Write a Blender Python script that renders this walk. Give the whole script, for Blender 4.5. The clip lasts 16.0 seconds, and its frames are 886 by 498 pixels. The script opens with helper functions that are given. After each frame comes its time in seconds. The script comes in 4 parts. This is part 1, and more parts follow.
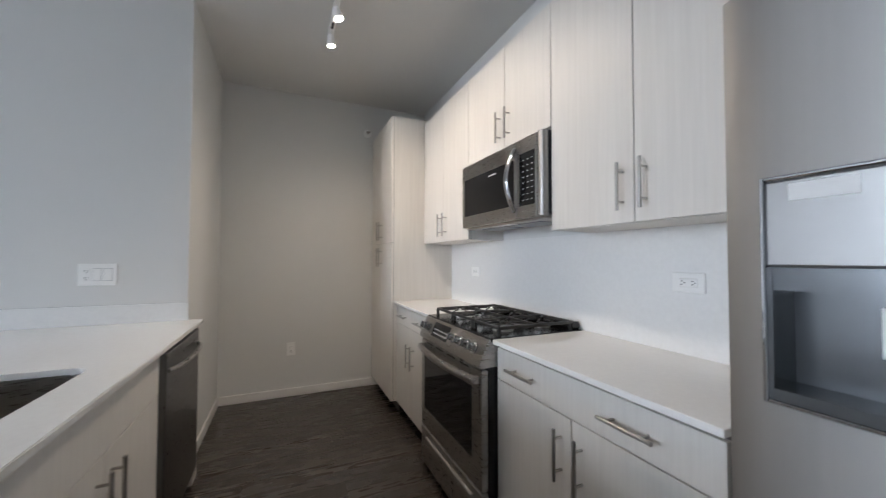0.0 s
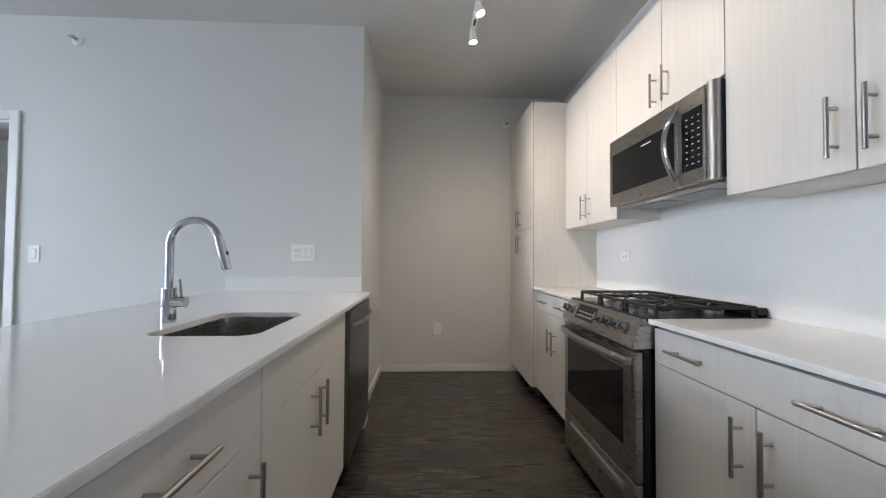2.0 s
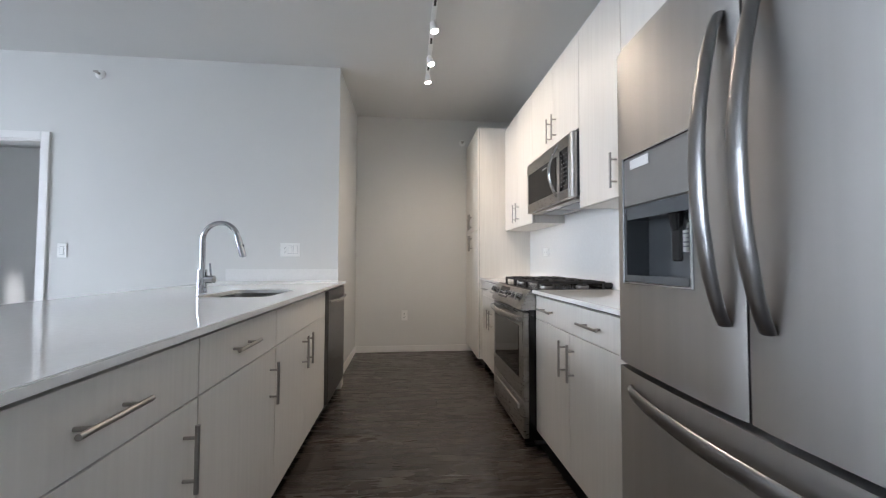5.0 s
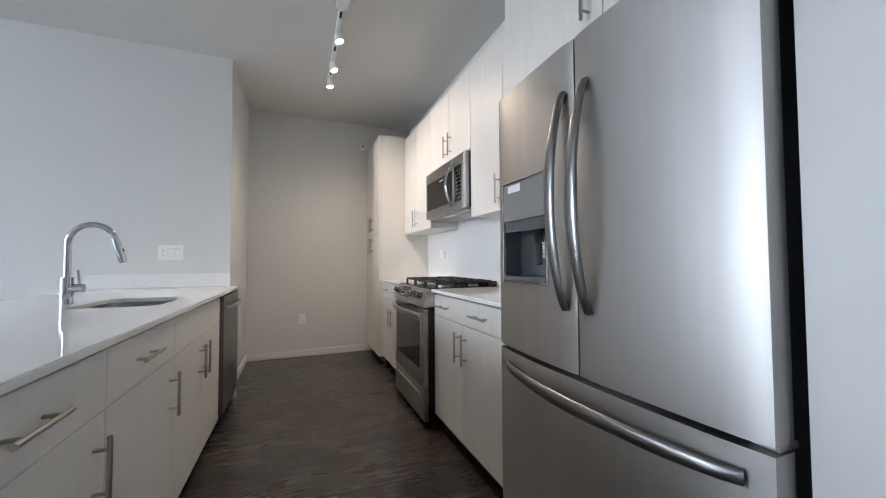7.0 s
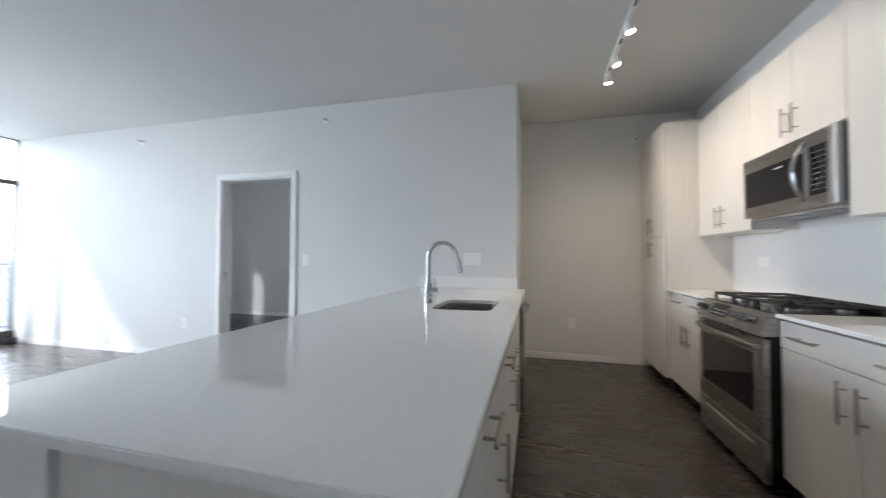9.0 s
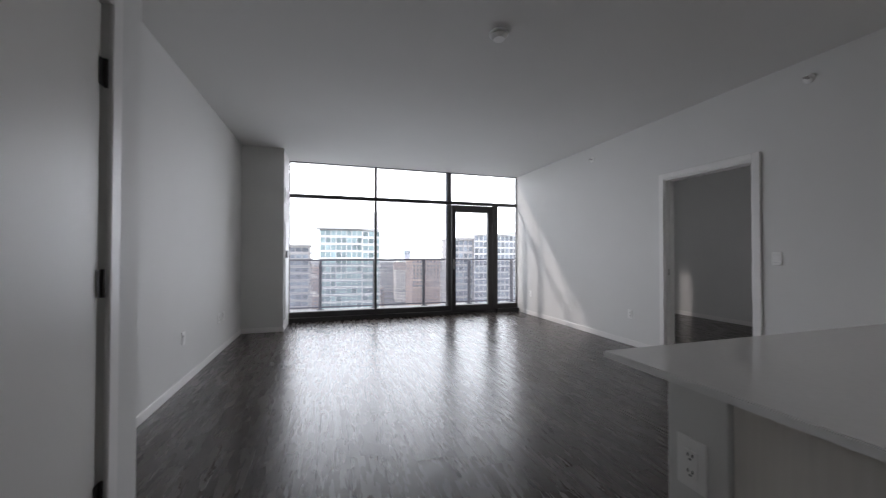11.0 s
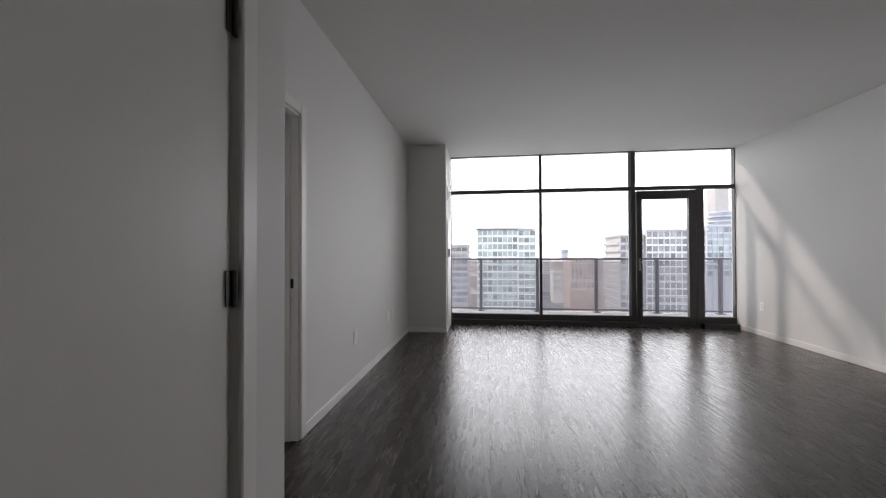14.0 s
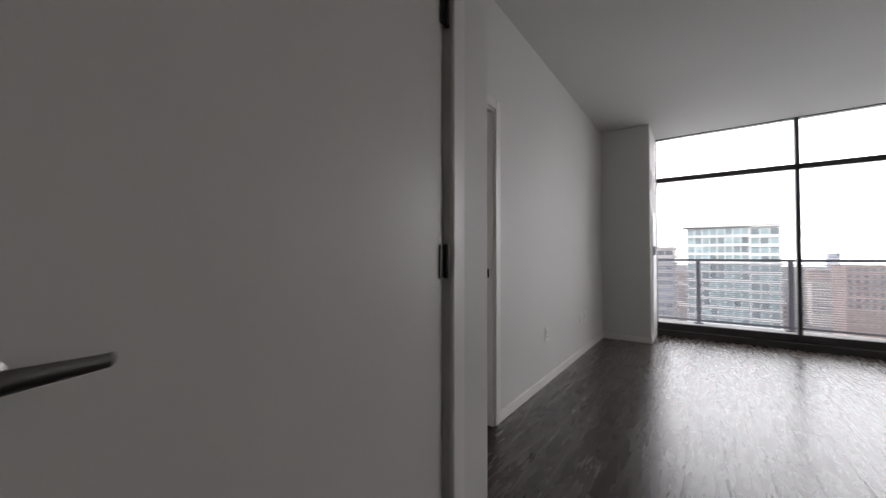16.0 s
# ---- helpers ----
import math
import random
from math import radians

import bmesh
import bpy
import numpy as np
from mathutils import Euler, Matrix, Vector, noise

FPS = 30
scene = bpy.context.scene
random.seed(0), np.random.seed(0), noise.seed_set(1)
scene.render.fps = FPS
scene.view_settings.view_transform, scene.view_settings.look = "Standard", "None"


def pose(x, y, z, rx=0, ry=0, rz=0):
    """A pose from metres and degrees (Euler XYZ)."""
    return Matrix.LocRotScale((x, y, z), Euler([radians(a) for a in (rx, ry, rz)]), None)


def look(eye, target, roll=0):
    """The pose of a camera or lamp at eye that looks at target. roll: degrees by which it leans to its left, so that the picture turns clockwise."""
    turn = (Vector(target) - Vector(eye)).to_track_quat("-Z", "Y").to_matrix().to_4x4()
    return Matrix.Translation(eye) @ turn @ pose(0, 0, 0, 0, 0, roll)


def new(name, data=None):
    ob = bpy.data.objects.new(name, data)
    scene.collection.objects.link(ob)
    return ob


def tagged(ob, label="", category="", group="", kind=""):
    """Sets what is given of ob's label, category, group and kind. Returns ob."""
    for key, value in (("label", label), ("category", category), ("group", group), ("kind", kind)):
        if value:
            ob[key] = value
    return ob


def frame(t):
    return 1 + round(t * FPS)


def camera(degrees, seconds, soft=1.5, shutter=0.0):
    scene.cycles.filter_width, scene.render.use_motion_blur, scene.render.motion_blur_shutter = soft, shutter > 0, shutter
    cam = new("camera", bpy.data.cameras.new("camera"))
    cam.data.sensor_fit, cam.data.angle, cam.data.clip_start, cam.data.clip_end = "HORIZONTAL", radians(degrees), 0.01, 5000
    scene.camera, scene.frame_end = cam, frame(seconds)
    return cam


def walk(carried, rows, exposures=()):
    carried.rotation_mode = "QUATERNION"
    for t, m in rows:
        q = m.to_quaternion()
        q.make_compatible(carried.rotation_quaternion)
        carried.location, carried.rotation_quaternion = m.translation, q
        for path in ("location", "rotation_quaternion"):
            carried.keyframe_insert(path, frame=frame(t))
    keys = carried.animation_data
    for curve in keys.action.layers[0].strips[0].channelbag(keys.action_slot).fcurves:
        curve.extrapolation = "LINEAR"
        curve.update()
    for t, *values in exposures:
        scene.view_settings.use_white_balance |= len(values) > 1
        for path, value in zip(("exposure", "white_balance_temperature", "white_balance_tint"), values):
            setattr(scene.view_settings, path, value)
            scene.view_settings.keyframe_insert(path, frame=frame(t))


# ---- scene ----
cam = camera(101.8, 16.0, soft=1.1, shutter=0.3)
PATH = [
    (0, (-0.932, 0.61, 1.277), (-0.128, 2.44, 1.332), 0.1),
    (0.5, (-0.988, 0.569, 1.201), (-0.514, 2.511, 1.254), 0.3),
    (1, (-0.993, 0.543, 1.146), (-0.784, 2.532, 1.195), 0.3),
    (1.5, (-0.936, 0.557, 1.127), (-0.861, 2.554, 1.184), 0.4),
    (2, (-0.976, 0.565, 1.161), (-0.893, 2.563, 1.21), 0.4),
    (2.5, (-0.979, 0.514, 1.098), (-0.907, 2.512, 1.156), 0.4),
    (3, (-0.965, 0.397, 1.033), (-0.921, 2.395, 1.104), 0.4),
    (5.5, (-0.819, -0.205, 1.103), (-0.485, 1.766, 1.166), 0.0),
    (6, (-0.9, -0.256, 1.105), (-0.331, 1.66, 1.175), 0.1),
    (6.5, (-0.929, -0.287, 1.104), (-0.23, 1.586, 1.164), -0.3),
    (7, (-0.925, -0.306, 1.11), (-0.177, 1.548, 1.177), -0.3),
    (7.5, (-0.962, -0.301, 1.132), (-0.209, 1.55, 1.189), -0.3),
    (8, (-1.079, -0.267, 1.166), (-0.476, 1.639, 1.219), -0.1),
    (8.5, (-1.202, -0.235, 1.202), (-1.055, 1.759, 1.252), 0.1),
    (9, (-1.281, -0.245, 1.203), (-1.779, 1.691, 1.251), 0.2),
    (9.4, (-1.357, -0.35, 1.226), (-2.336, 1.394, 1.255), 0.3),
    (9.8, (-1.425, -0.413, 1.221), (-2.81, 1.03, 1.247), 0.2),
    (10.2, (-1.452, -0.495, 1.222), (-3.094, 0.647, 1.245), 0.1),
    (12.3, (-1.616, -0.728, 1.183), (-3.616, -0.717, 1.209), 0.1),
    (12.5, (-1.606, -0.668, 1.197), (-3.605, -0.703, 1.218), 0.0),
    (13, (-1.801, -0.623, 1.206), (-3.799, -0.697, 1.215), -0.2),
    (13.3, (-1.929, -0.618, 1.212), (-3.924, -0.759, 1.224), -0.1),
    (13.5, (-2.034, -0.646, 1.21), (-4.025, -0.835, 1.227), -0.2),
    (14, (-2.204, -0.718, 1.197), (-4.189, -0.959, 1.22), -0.2),
    (14.5, (-2.281, -0.785, 1.19), (-4.25, -1.13, 1.223), 0.0),
    (15, (-2.293, -0.832, 1.196), (-4.205, -1.418, 1.231), -0.2),
    (15.2, (-2.305, -0.838, 1.192), (-4.184, -1.525, 1.224), 0.0),
    (15.5, (-2.324, -0.85, 1.167), (-4.141, -1.685, 1.204), 0.0),
    (16, (-2.254, -0.803, 1.113), (-3.88, -1.966, 1.157), 0.1),
]
EXPOSURES = [(0, 1.84, 5850, 14), (1.5, 1.94, 5850, 14), (5.5, 2.19, 5850, 14), (8.5, 2.09, 5850, 14), (9.0, 1.97, 5900, 12), (9.4, 1.12, 5850, 15), (9.8, 0.67, 5850, 16), (10.2, 0.47, 6000, 17), (12.3, 0.36, 6780, 20), (14, 0.27, 6780, 20), (16, 0.32, 6850, 20)]
SKY, SUN, DAY, SPOT = 0.15, 0.9, 54, 7.5
walk(cam, [(t, look(eye, target, roll)) for t, eye, target, roll in PATH], EXPOSURES)

# ---------- world, sun, window light ----------
H = 2.85          # ceiling height
WX = -8.39        # window wall, inner face
YP = 3.18         # long wall with the bedroom door
YS = -1.92        # opposite long wall
YD = -1.43        # closet wall beside the entry
XL = -1.455       # kitchen alcove, left wall
XR = 0.45         # kitchen wall behind the range
XF = -0.04        # wall beside the refrigerator
YE = 4.28         # kitchen end wall
C = 0.914         # counter height

world = bpy.data.worlds.new("sky")
scene.world = world
world.use_nodes = True
wn = world.node_tree.nodes
sky = wn.new("ShaderNodeTexSky")
sky.sky_type = 'NISHITA'
sky.sun_disc = False
SUN_DIR = Vector((1.0, 1.64, -1.2)).normalized()
sky.sun_elevation = math.asin(-SUN_DIR.z)
sky.sun_rotation = math.atan2(-SUN_DIR.x, -SUN_DIR.y)
sky.air_density, sky.dust_density, sky.ozone_density = 1.0, 1.5, 1.0
haze = wn.new("ShaderNodeHueSaturation")
haze.inputs["Saturation"].default_value = 0.25
world.node_tree.links.new(sky.outputs[0], haze.inputs["Color"])
world.node_tree.links.new(haze.outputs[0], wn["Background"].inputs[0])
wn["Background"].inputs[1].default_value = SKY

sun = new("sun", bpy.data.lights.new("sun", 'SUN'))
sun.data.energy, sun.data.angle, sun.data.color = SUN, radians(4.0), (1.0, 0.95, 0.88)
sun.matrix_world = look((-40, -60, 45), Vector((-40, -60, 45)) + SUN_DIR)


def area_light(name, eye, target, sx, sy, power, color):
    ob = new(name, bpy.data.lights.new(name, 'AREA'))
    ob.data.shape, ob.data.size, ob.data.size_y = 'RECTANGLE', sx, sy
    ob.data.energy, ob.data.color = power, color
    ob.matrix_world = look(eye, target)
    return ob


# skylight entering through the two glazed openings
area_light("window_daylight", (WX - 0.35, 0.94, 1.55), (0, 0.94, 1.35), 4.3, 2.5, DAY, (0.88, 0.95, 1.0))
area_light("bedroom_daylight", (WX - 0.2, 3.585, 1.5), (0, 3.9, 1.3), 0.42, 2.4, 9, (0.93, 0.97, 1.0))

# ---------- materials ----------


def mat(name, color, rough=0.5, metal=0.0, var=0.06, scale=6.0, bump=0.0, bscale=150.0, stretch=(1, 1, 1), grain=0.0, gscale=40.0,
        coat=0.0, rvar=0.08, spec=0.5, tint=None, random_tint=0.0, aniso=0.0):
    m = bpy.data.materials.new(name)
    m.use_nodes = True
    t = m.node_tree
    n, l = t.nodes, t.links
    b = n["Principled BSDF"]
    b.inputs["Metallic"].default_value = metal
    b.inputs["Coat Weight"].default_value = coat
    b.inputs["Coat Roughness"].default_value = 0.08
    b.inputs["Specular IOR Level"].default_value = spec
    if aniso:
        b.inputs["Anisotropic"].default_value = aniso
        b.inputs["Anisotropic Rotation"].default_value = 0.25
        tg = n.new("ShaderNodeTangent")
        tg.direction_type, tg.axis = 'RADIAL', 'Z'
        l.new(tg.outputs[0], b.inputs["Tangent"])
    tc = n.new("ShaderNodeTexCoord")
    mp = n.new("ShaderNodeMapping")
    mp.inputs["Scale"].default_value = stretch
    l.new(tc.outputs["Object"], mp.inputs["Vector"])
    if random_tint:
        own = n.new("ShaderNodeObjectInfo")
        shift = n.new("ShaderNodeMath")
        shift.operation = 'MULTIPLY'
        shift.inputs[1].default_value = 53.0
        l.new(own.outputs["Random"], shift.inputs[0])
        l.new(shift.outputs[0], mp.inputs["Location"])
    big = n.new("ShaderNodeTexNoise")
    big.inputs["Scale"].default_value = scale
    big.inputs["Detail"].default_value = 4
    l.new(mp.outputs[0], big.inputs["Vector"])
    ramp = n.new("ShaderNodeValToRGB")
    c2 = tint or color
    ramp.color_ramp.elements[0].position, ramp.color_ramp.elements[1].position = 0.3, 0.7
    ramp.color_ramp.elements[0].color = (*[min(1, c * (1 - var)) for c in c2], 1)
    ramp.color_ramp.elements[1].color = (*[min(1, c * (1 + var)) for c in color], 1)
    l.new(big.outputs["Fac"], ramp.inputs["Fac"])
    out = ramp.outputs["Color"]
    fine = n.new("ShaderNodeTexNoise")
    fine.inputs["Scale"].default_value = gscale
    fine.inputs["Detail"].default_value = 6
    l.new(mp.outputs[0], fine.inputs["Vector"])
    if grain:
        mix = n.new("ShaderNodeMixRGB")
        mix.blend_type = 'OVERLAY'
        mix.inputs["Fac"].default_value = grain
        l.new(out, mix.inputs["Color1"])
        l.new(fine.outputs["Fac"], mix.inputs["Color2"])
        out = mix.outputs["Color"]
    if random_tint:
        info = n.new("ShaderNodeObjectInfo")
        hsv = n.new("ShaderNodeHueSaturation")
        mr = n.new("ShaderNodeMapRange")
        mr.inputs["To Min"].default_value, mr.inputs["To Max"].default_value = 1 - random_tint, 1 + random_tint
        l.new(info.outputs["Random"], mr.inputs["Value"])
        l.new(mr.outputs[0], hsv.inputs["Value"])
        l.new(out, hsv.inputs["Color"])
        out = hsv.outputs["Color"]
    l.new(out, b.inputs["Base Color"])
    rr = n.new("ShaderNodeMapRange")
    rr.inputs["To Min"].default_value, rr.inputs["To Max"].default_value = max(0.02, rough - rvar), min(1, rough + rvar)
    l.new(fine.outputs["Fac"], rr.inputs["Value"])
    l.new(rr.outputs[0], b.inputs["Roughness"])
    if bump:
        bt = n.new("ShaderNodeTexNoise")
        bt.inputs["Scale"].default_value = bscale
        bt.inputs["Detail"].default_value = 3
        l.new(mp.outputs[0], bt.inputs["Vector"])
        bp = n.new("ShaderNodeBump")
        bp.inputs["Strength"].default_value = bump
        bp.inputs["Distance"].default_value = 0.002
        l.new(bt.outputs["Fac"], bp.inputs["Height"])
        l.new(bp.outputs[0], b.inputs["Normal"])
    return m


def glow(name, color, strength):
    m = bpy.data.materials.new(name)
    m.use_nodes = True
    b = m.node_tree.nodes["Principled BSDF"]
    b.inputs["Base Color"].default_value = (*color, 1)
    b.inputs["Emission Color"].default_value = (*color, 1)
    b.inputs["Emission Strength"].default_value = strength
    return m


def glass_mat(name, color, rough=0.0):
    m = bpy.data.materials.new(name)
    m.use_nodes = True
    n, l = m.node_tree.nodes, m.node_tree.links
    n.remove(n["Principled BSDF"])
    tr, gl, mx, fr = n.new("ShaderNodeBsdfTransparent"), n.new("ShaderNodeBsdfGlossy"), n.new("ShaderNodeMixShader"), n.new("ShaderNodeFresnel")
    tr.inputs[0].default_value = (*color, 1)
    gl.inputs["Roughness"].default_value = rough
    fr.inputs[0].default_value = 1.35
    l.new(fr.outputs[0], mx.inputs[0])
    l.new(tr.outputs[0], mx.inputs[1])
    l.new(gl.outputs[0], mx.inputs[2])
    l.new(mx.outputs[0], n["Material Output"].inputs[0])
    return m


def perforated_mat():
    """Powder-coated sheet with rows of punched round holes."""
    m = bpy.data.materials.new("perforated_sheet")
    m.use_nodes = True
    n, l = m.node_tree.nodes, m.node_tree.links
    b = n["Principled BSDF"]
    b.inputs["Base Color"].default_value = (0.34, 0.35, 0.42, 1)
    b.inputs["Roughness"].default_value = 0.5
    tc = n.new("ShaderNodeTexCoord")
    sp = n.new("ShaderNodeSeparateXYZ")
    l.new(tc.outputs["Object"], sp.inputs[0])

    def op(kind, a, c):
        q = n.new("ShaderNodeMath")
        q.operation = kind
        for i, v in enumerate((a, c)):
            if isinstance(v, (int, float)):
                q.inputs[i].default_value = v
            else:
                l.new(v, q.inputs[i])
        return q.outputs[0]
    pitch = 0.042
    row = op('DIVIDE', sp.outputs["Z"], pitch * 0.82)
    shift = op('MULTIPLY', op('MODULO', op('FLOOR', op('ADD', row, 100), 0), 2), 0.5)
    col = op('ADD', op('DIVIDE', sp.outputs["Y"], pitch), shift)
    u = op('SUBTRACT', op('FRACT', op('ADD', col, 500), 0), 0.5)
    v = op('SUBTRACT', op('FRACT', op('ADD', row, 100), 0), 0.5)
    r2 = op('ADD', op('MULTIPLY', u, u), op('MULTIPLY', v, v))
    hole = op('LESS_THAN', r2, 0.165)
    tr, mx = n.new("ShaderNodeBsdfTransparent"), n.new("ShaderNodeMixShader")
    l.new(hole, mx.inputs[0])
    l.new(b.outputs[0], mx.inputs[1])
    l.new(tr.outputs[0], mx.inputs[2])
    l.new(mx.outputs[0], n["Material Output"].inputs[0])
    return m


M_WALL = mat("wall_paint", (0.72, 0.72, 0.70), 0.6, var=0.015, scale=1.5, bump=0.12, bscale=220, spec=0.3)
M_CEIL = mat("ceiling_paint", (0.71, 0.705, 0.685), 0.8, var=0.015, scale=1.2, bump=0.15, bscale=180, spec=0.2)
M_TRIM = mat("trim_paint", (0.82, 0.81, 0.79), 0.4, var=0.02, scale=3)
M_DOOR = mat("door_paint", (0.70, 0.69, 0.66), 0.36, var=0.02, scale=2, bump=0.06, bscale=90)
M_LAM = mat("cabinet_laminate", (0.76, 0.73, 0.68), 0.42, var=0.018, scale=7, stretch=(9, 9, 0.35), grain=0.035, gscale=22, bump=0.03, bscale=60, tint=(0.735, 0.705, 0.655))
# dark colour standing in for the shade in the gaps between cabinet fronts
M_GAP = mat("painted_gap_shade", (0.16, 0.15, 0.14), 0.7)
M_TOE = mat("toe_kick", (0.03, 0.028, 0.027), 0.5)
M_QUARTZ = mat("white_quartz", (0.84, 0.84, 0.825), 0.03, var=0.02, scale=60, rvar=0.012, gscale=90, grain=0.05)
M_STEEL = mat("brushed_steel", (0.45, 0.435, 0.415), 0.28, 1.0, var=0.02, scale=5, stretch=(1, 1, 12), gscale=20, rvar=0.03)
M_STEELV = mat("brushed_steel_upright", (0.47, 0.46, 0.445), 0.48, 1.0, var=0.03, scale=5, stretch=(1, 5, 0.12), gscale=6, rvar=0.10, bump=0.16, bscale=2.6, aniso=0.6)
M_GRIP = mat("satin_handle_steel", (0.29, 0.285, 0.285), 0.30, 1.0, var=0.02, scale=8, rvar=0.015)
M_DKSTEEL = mat("dark_steel", (0.17, 0.165, 0.16), 0.3, 1.0, var=0.04, scale=5)
M_NICKEL = mat("satin_nickel", (0.44, 0.42, 0.39), 0.33, 1.0, var=0.03, scale=20)
M_CHROME = mat("chrome", (0.52, 0.53, 0.55), 0.05, 1.0, var=0.01, rvar=0.03)
M_BLACK = mat("black_enamel", (0.012, 0.012, 0.013), 0.18, var=0.1)
M_IRON = mat("cast_iron", (0.022, 0.021, 0.021), 0.55, var=0.15, scale=30, bump=0.3, bscale=300)
M_BGLASS = mat("black_glass", (0.010, 0.010, 0.011), 0.05, var=0.05, rvar=0.02)
M_GREY = mat("grey_case", (0.035, 0.036, 0.04), 0.45, var=0.08, bump=0.1, bscale=300)
M_PLAST = mat("white_plastic", (0.88, 0.88, 0.86), 0.3, var=0.02)
M_SLOT = mat("dark_slot", (0.03, 0.03, 0.03), 0.6)
M_PAPER = mat("paper_label", (0.82, 0.82, 0.81), 0.6, var=0.03)
M_INK = mat("grey_print", (0.35, 0.36, 0.38), 0.6)
M_MARK = mat("pale_print", (0.72, 0.72, 0.70), 0.5)
M_ALU = mat("window_bronze", (0.075, 0.072, 0.072), 0.4, 0.4, var=0.06, scale=8)
M_ALUL = mat("window_alu_light", (0.33, 0.34, 0.36), 0.38, 0.5, var=0.05)
M_GLASS = glass_mat("window_glass", (0.95, 0.97, 0.965))
M_PERF = perforated_mat()
M_RAIL = mat("railing_paint", (0.16, 0.16, 0.19), 0.45, var=0.05)
M_CONC = mat("balcony_concrete", (0.66, 0.66, 0.65), 0.8, var=0.1, scale=4, bump=0.3)
M_BULB = glow("lamp_face", (1.0, 0.86, 0.66), 30)
M_HING = mat("dark_hinge", (0.05, 0.047, 0.045), 0.35, 0.7)
M_PLANK = mat("floor_plank_vinyl", (0.050, 0.040, 0.034), 0.27, var=0.20, scale=1.6, stretch=(0.7, 4.5, 1), grain=0.16, gscale=7, bump=0.013, bscale=15,
              rvar=0.08, tint=(0.037, 0.030, 0.026), random_tint=0.14, spec=0.68)
M_PANEL = mat("dispenser_silver", (0.34, 0.335, 0.33), 0.40, 0.85, var=0.03)
M_RECESS = mat("dispenser_grey", (0.15, 0.16, 0.17), 0.18, 0.6, var=0.05)
M_SUB = mat("floor_joint", (0.03, 0.026, 0.023), 0.8)

# ---------- mesh helpers ----------


def box(bm, x0, x1, y0, y1, z0, z1, bevel=0.0, seg=1):
    g = bmesh.ops.create_cube(bm, size=1.0, matrix=Matrix.Translation(((x0 + x1) / 2, (y0 + y1) / 2, (z0 + z1) / 2)) @ Matrix.Diagonal((abs(x1 - x0), abs(y1 - y0), abs(z1 - z0), 1)))
    if bevel:
        e = list({e for v in g["verts"] for e in v.link_edges})
        bmesh.ops.bevel(bm, geom=e, offset=bevel, segments=seg, affect='EDGES', profile=0.5)
    return bm


def B(*a, **k):
    return box(bmesh.new(), *a, **k)


def cyl(bm, p, q, r, n=16, r2=None):
    p, q = Vector(p), Vector(q)
    d = q - p
    m = Matrix.Translation((p + q) / 2) @ d.to_track_quat('Z', 'Y').to_matrix().to_4x4()
    bmesh.ops.create_cone(bm, cap_ends=True, segments=n, radius1=r, radius2=r if r2 is None else r2, depth=d.length, matrix=m)
    return bm


def tube(bm, pts, r, n=12, radii=None, flat=None):
    """A round (or flattened) bar swept along a line of points."""
    pts = [Vector(p) for p in pts]
    rings = []
    up = Vector((0.31, 0.17, 0.93)).normalized()
    for i, p in enumerate(pts):
        d = (pts[min(i + 1, len(pts) - 1)] - pts[max(i - 1, 0)]).normalized()
        a = flat.normalized() if flat else d.cross(up).normalized()
        a = (a - d * a.dot(d)).normalized()
        b = d.cross(a)
        rr = radii[i] if radii else r
        ra, rb = rr if isinstance(rr, tuple) else (rr, rr)
        rings.append([bm.verts.new(p + a * ra * math.cos(2 * math.pi * k / n) + b * rb * math.sin(2 * math.pi * k / n)) for k in range(n)])
    for s, e in zip(rings, rings[1:]):
        for k in range(n):
            bm.faces.new((s[k], s[(k + 1) % n], e[(k + 1) % n], e[k]))
    bm.faces.new(rings[0])
    bm.faces.new(rings[-1])
    bmesh.ops.recalc_face_normals(bm, faces=bm.faces)
    return bm


def link(name, bm, material, smooth=None):
    me = bpy.data.meshes.new(name)
    bm.to_mesh(me)
    bm.free()
    me.materials.append(material)
    if smooth:
        me.shade_smooth()
        me.set_sharp_from_angle(angle=radians(smooth))
    return new(name, me)


def part(name, bm, material, parent, label="", smooth=None):
    ob = link(name, bm, material, smooth)
    o = parent
    base = Vector((0, 0, 0))
    while o:
        base += o.location
        o = o.parent
    ob.data.transform(Matrix.Translation(-base))
    ob.parent = parent
    if label:
        tagged(ob, label)
    return ob


def thing(name, at, label, category, group=""):
    ob = new(name)
    ob.empty_display_size = 0.1
    ob.location = at
    return tagged(ob, label, category, group)


def struct(name, bm, material, label="", smooth=None, category=""):
    return tagged(link(name, bm, material, smooth), label, category, kind="structure")


def wall_y(bm, x0, x1, ya, yb, z0, z1, holes=()):
    """A wall along x between ya and yb, with openings (x0, x1, z0, z1)."""
    x = x0
    for a, b, c, d in sorted(holes):
        if a > x:
            box(bm, x, a, ya, yb, z0, z1)
        if c > z0:
            box(bm, a, b, ya, yb, z0, c)
        if d < z1:
            box(bm, a, b, ya, yb, d, z1)
        x = b
    if x < x1:
        box(bm, x, x1, ya, yb, z0, z1)
    return bm


def wall_x(bm, y0, y1, xa, xb, z0, z1, holes=()):
    y = y0
    for a, b, c, d in sorted(holes):
        if a > y:
            box(bm, xa, xb, y, a, z0, z1)
        if c > z0:
            box(bm, xa, xb, a, b, z0, c)
        if d < z1:
            box(bm, xa, xb, a, b, d, z1)
        y = b
    if y < y1:
        box(bm, xa, xb, y, y1, z0, z1)
    return bm


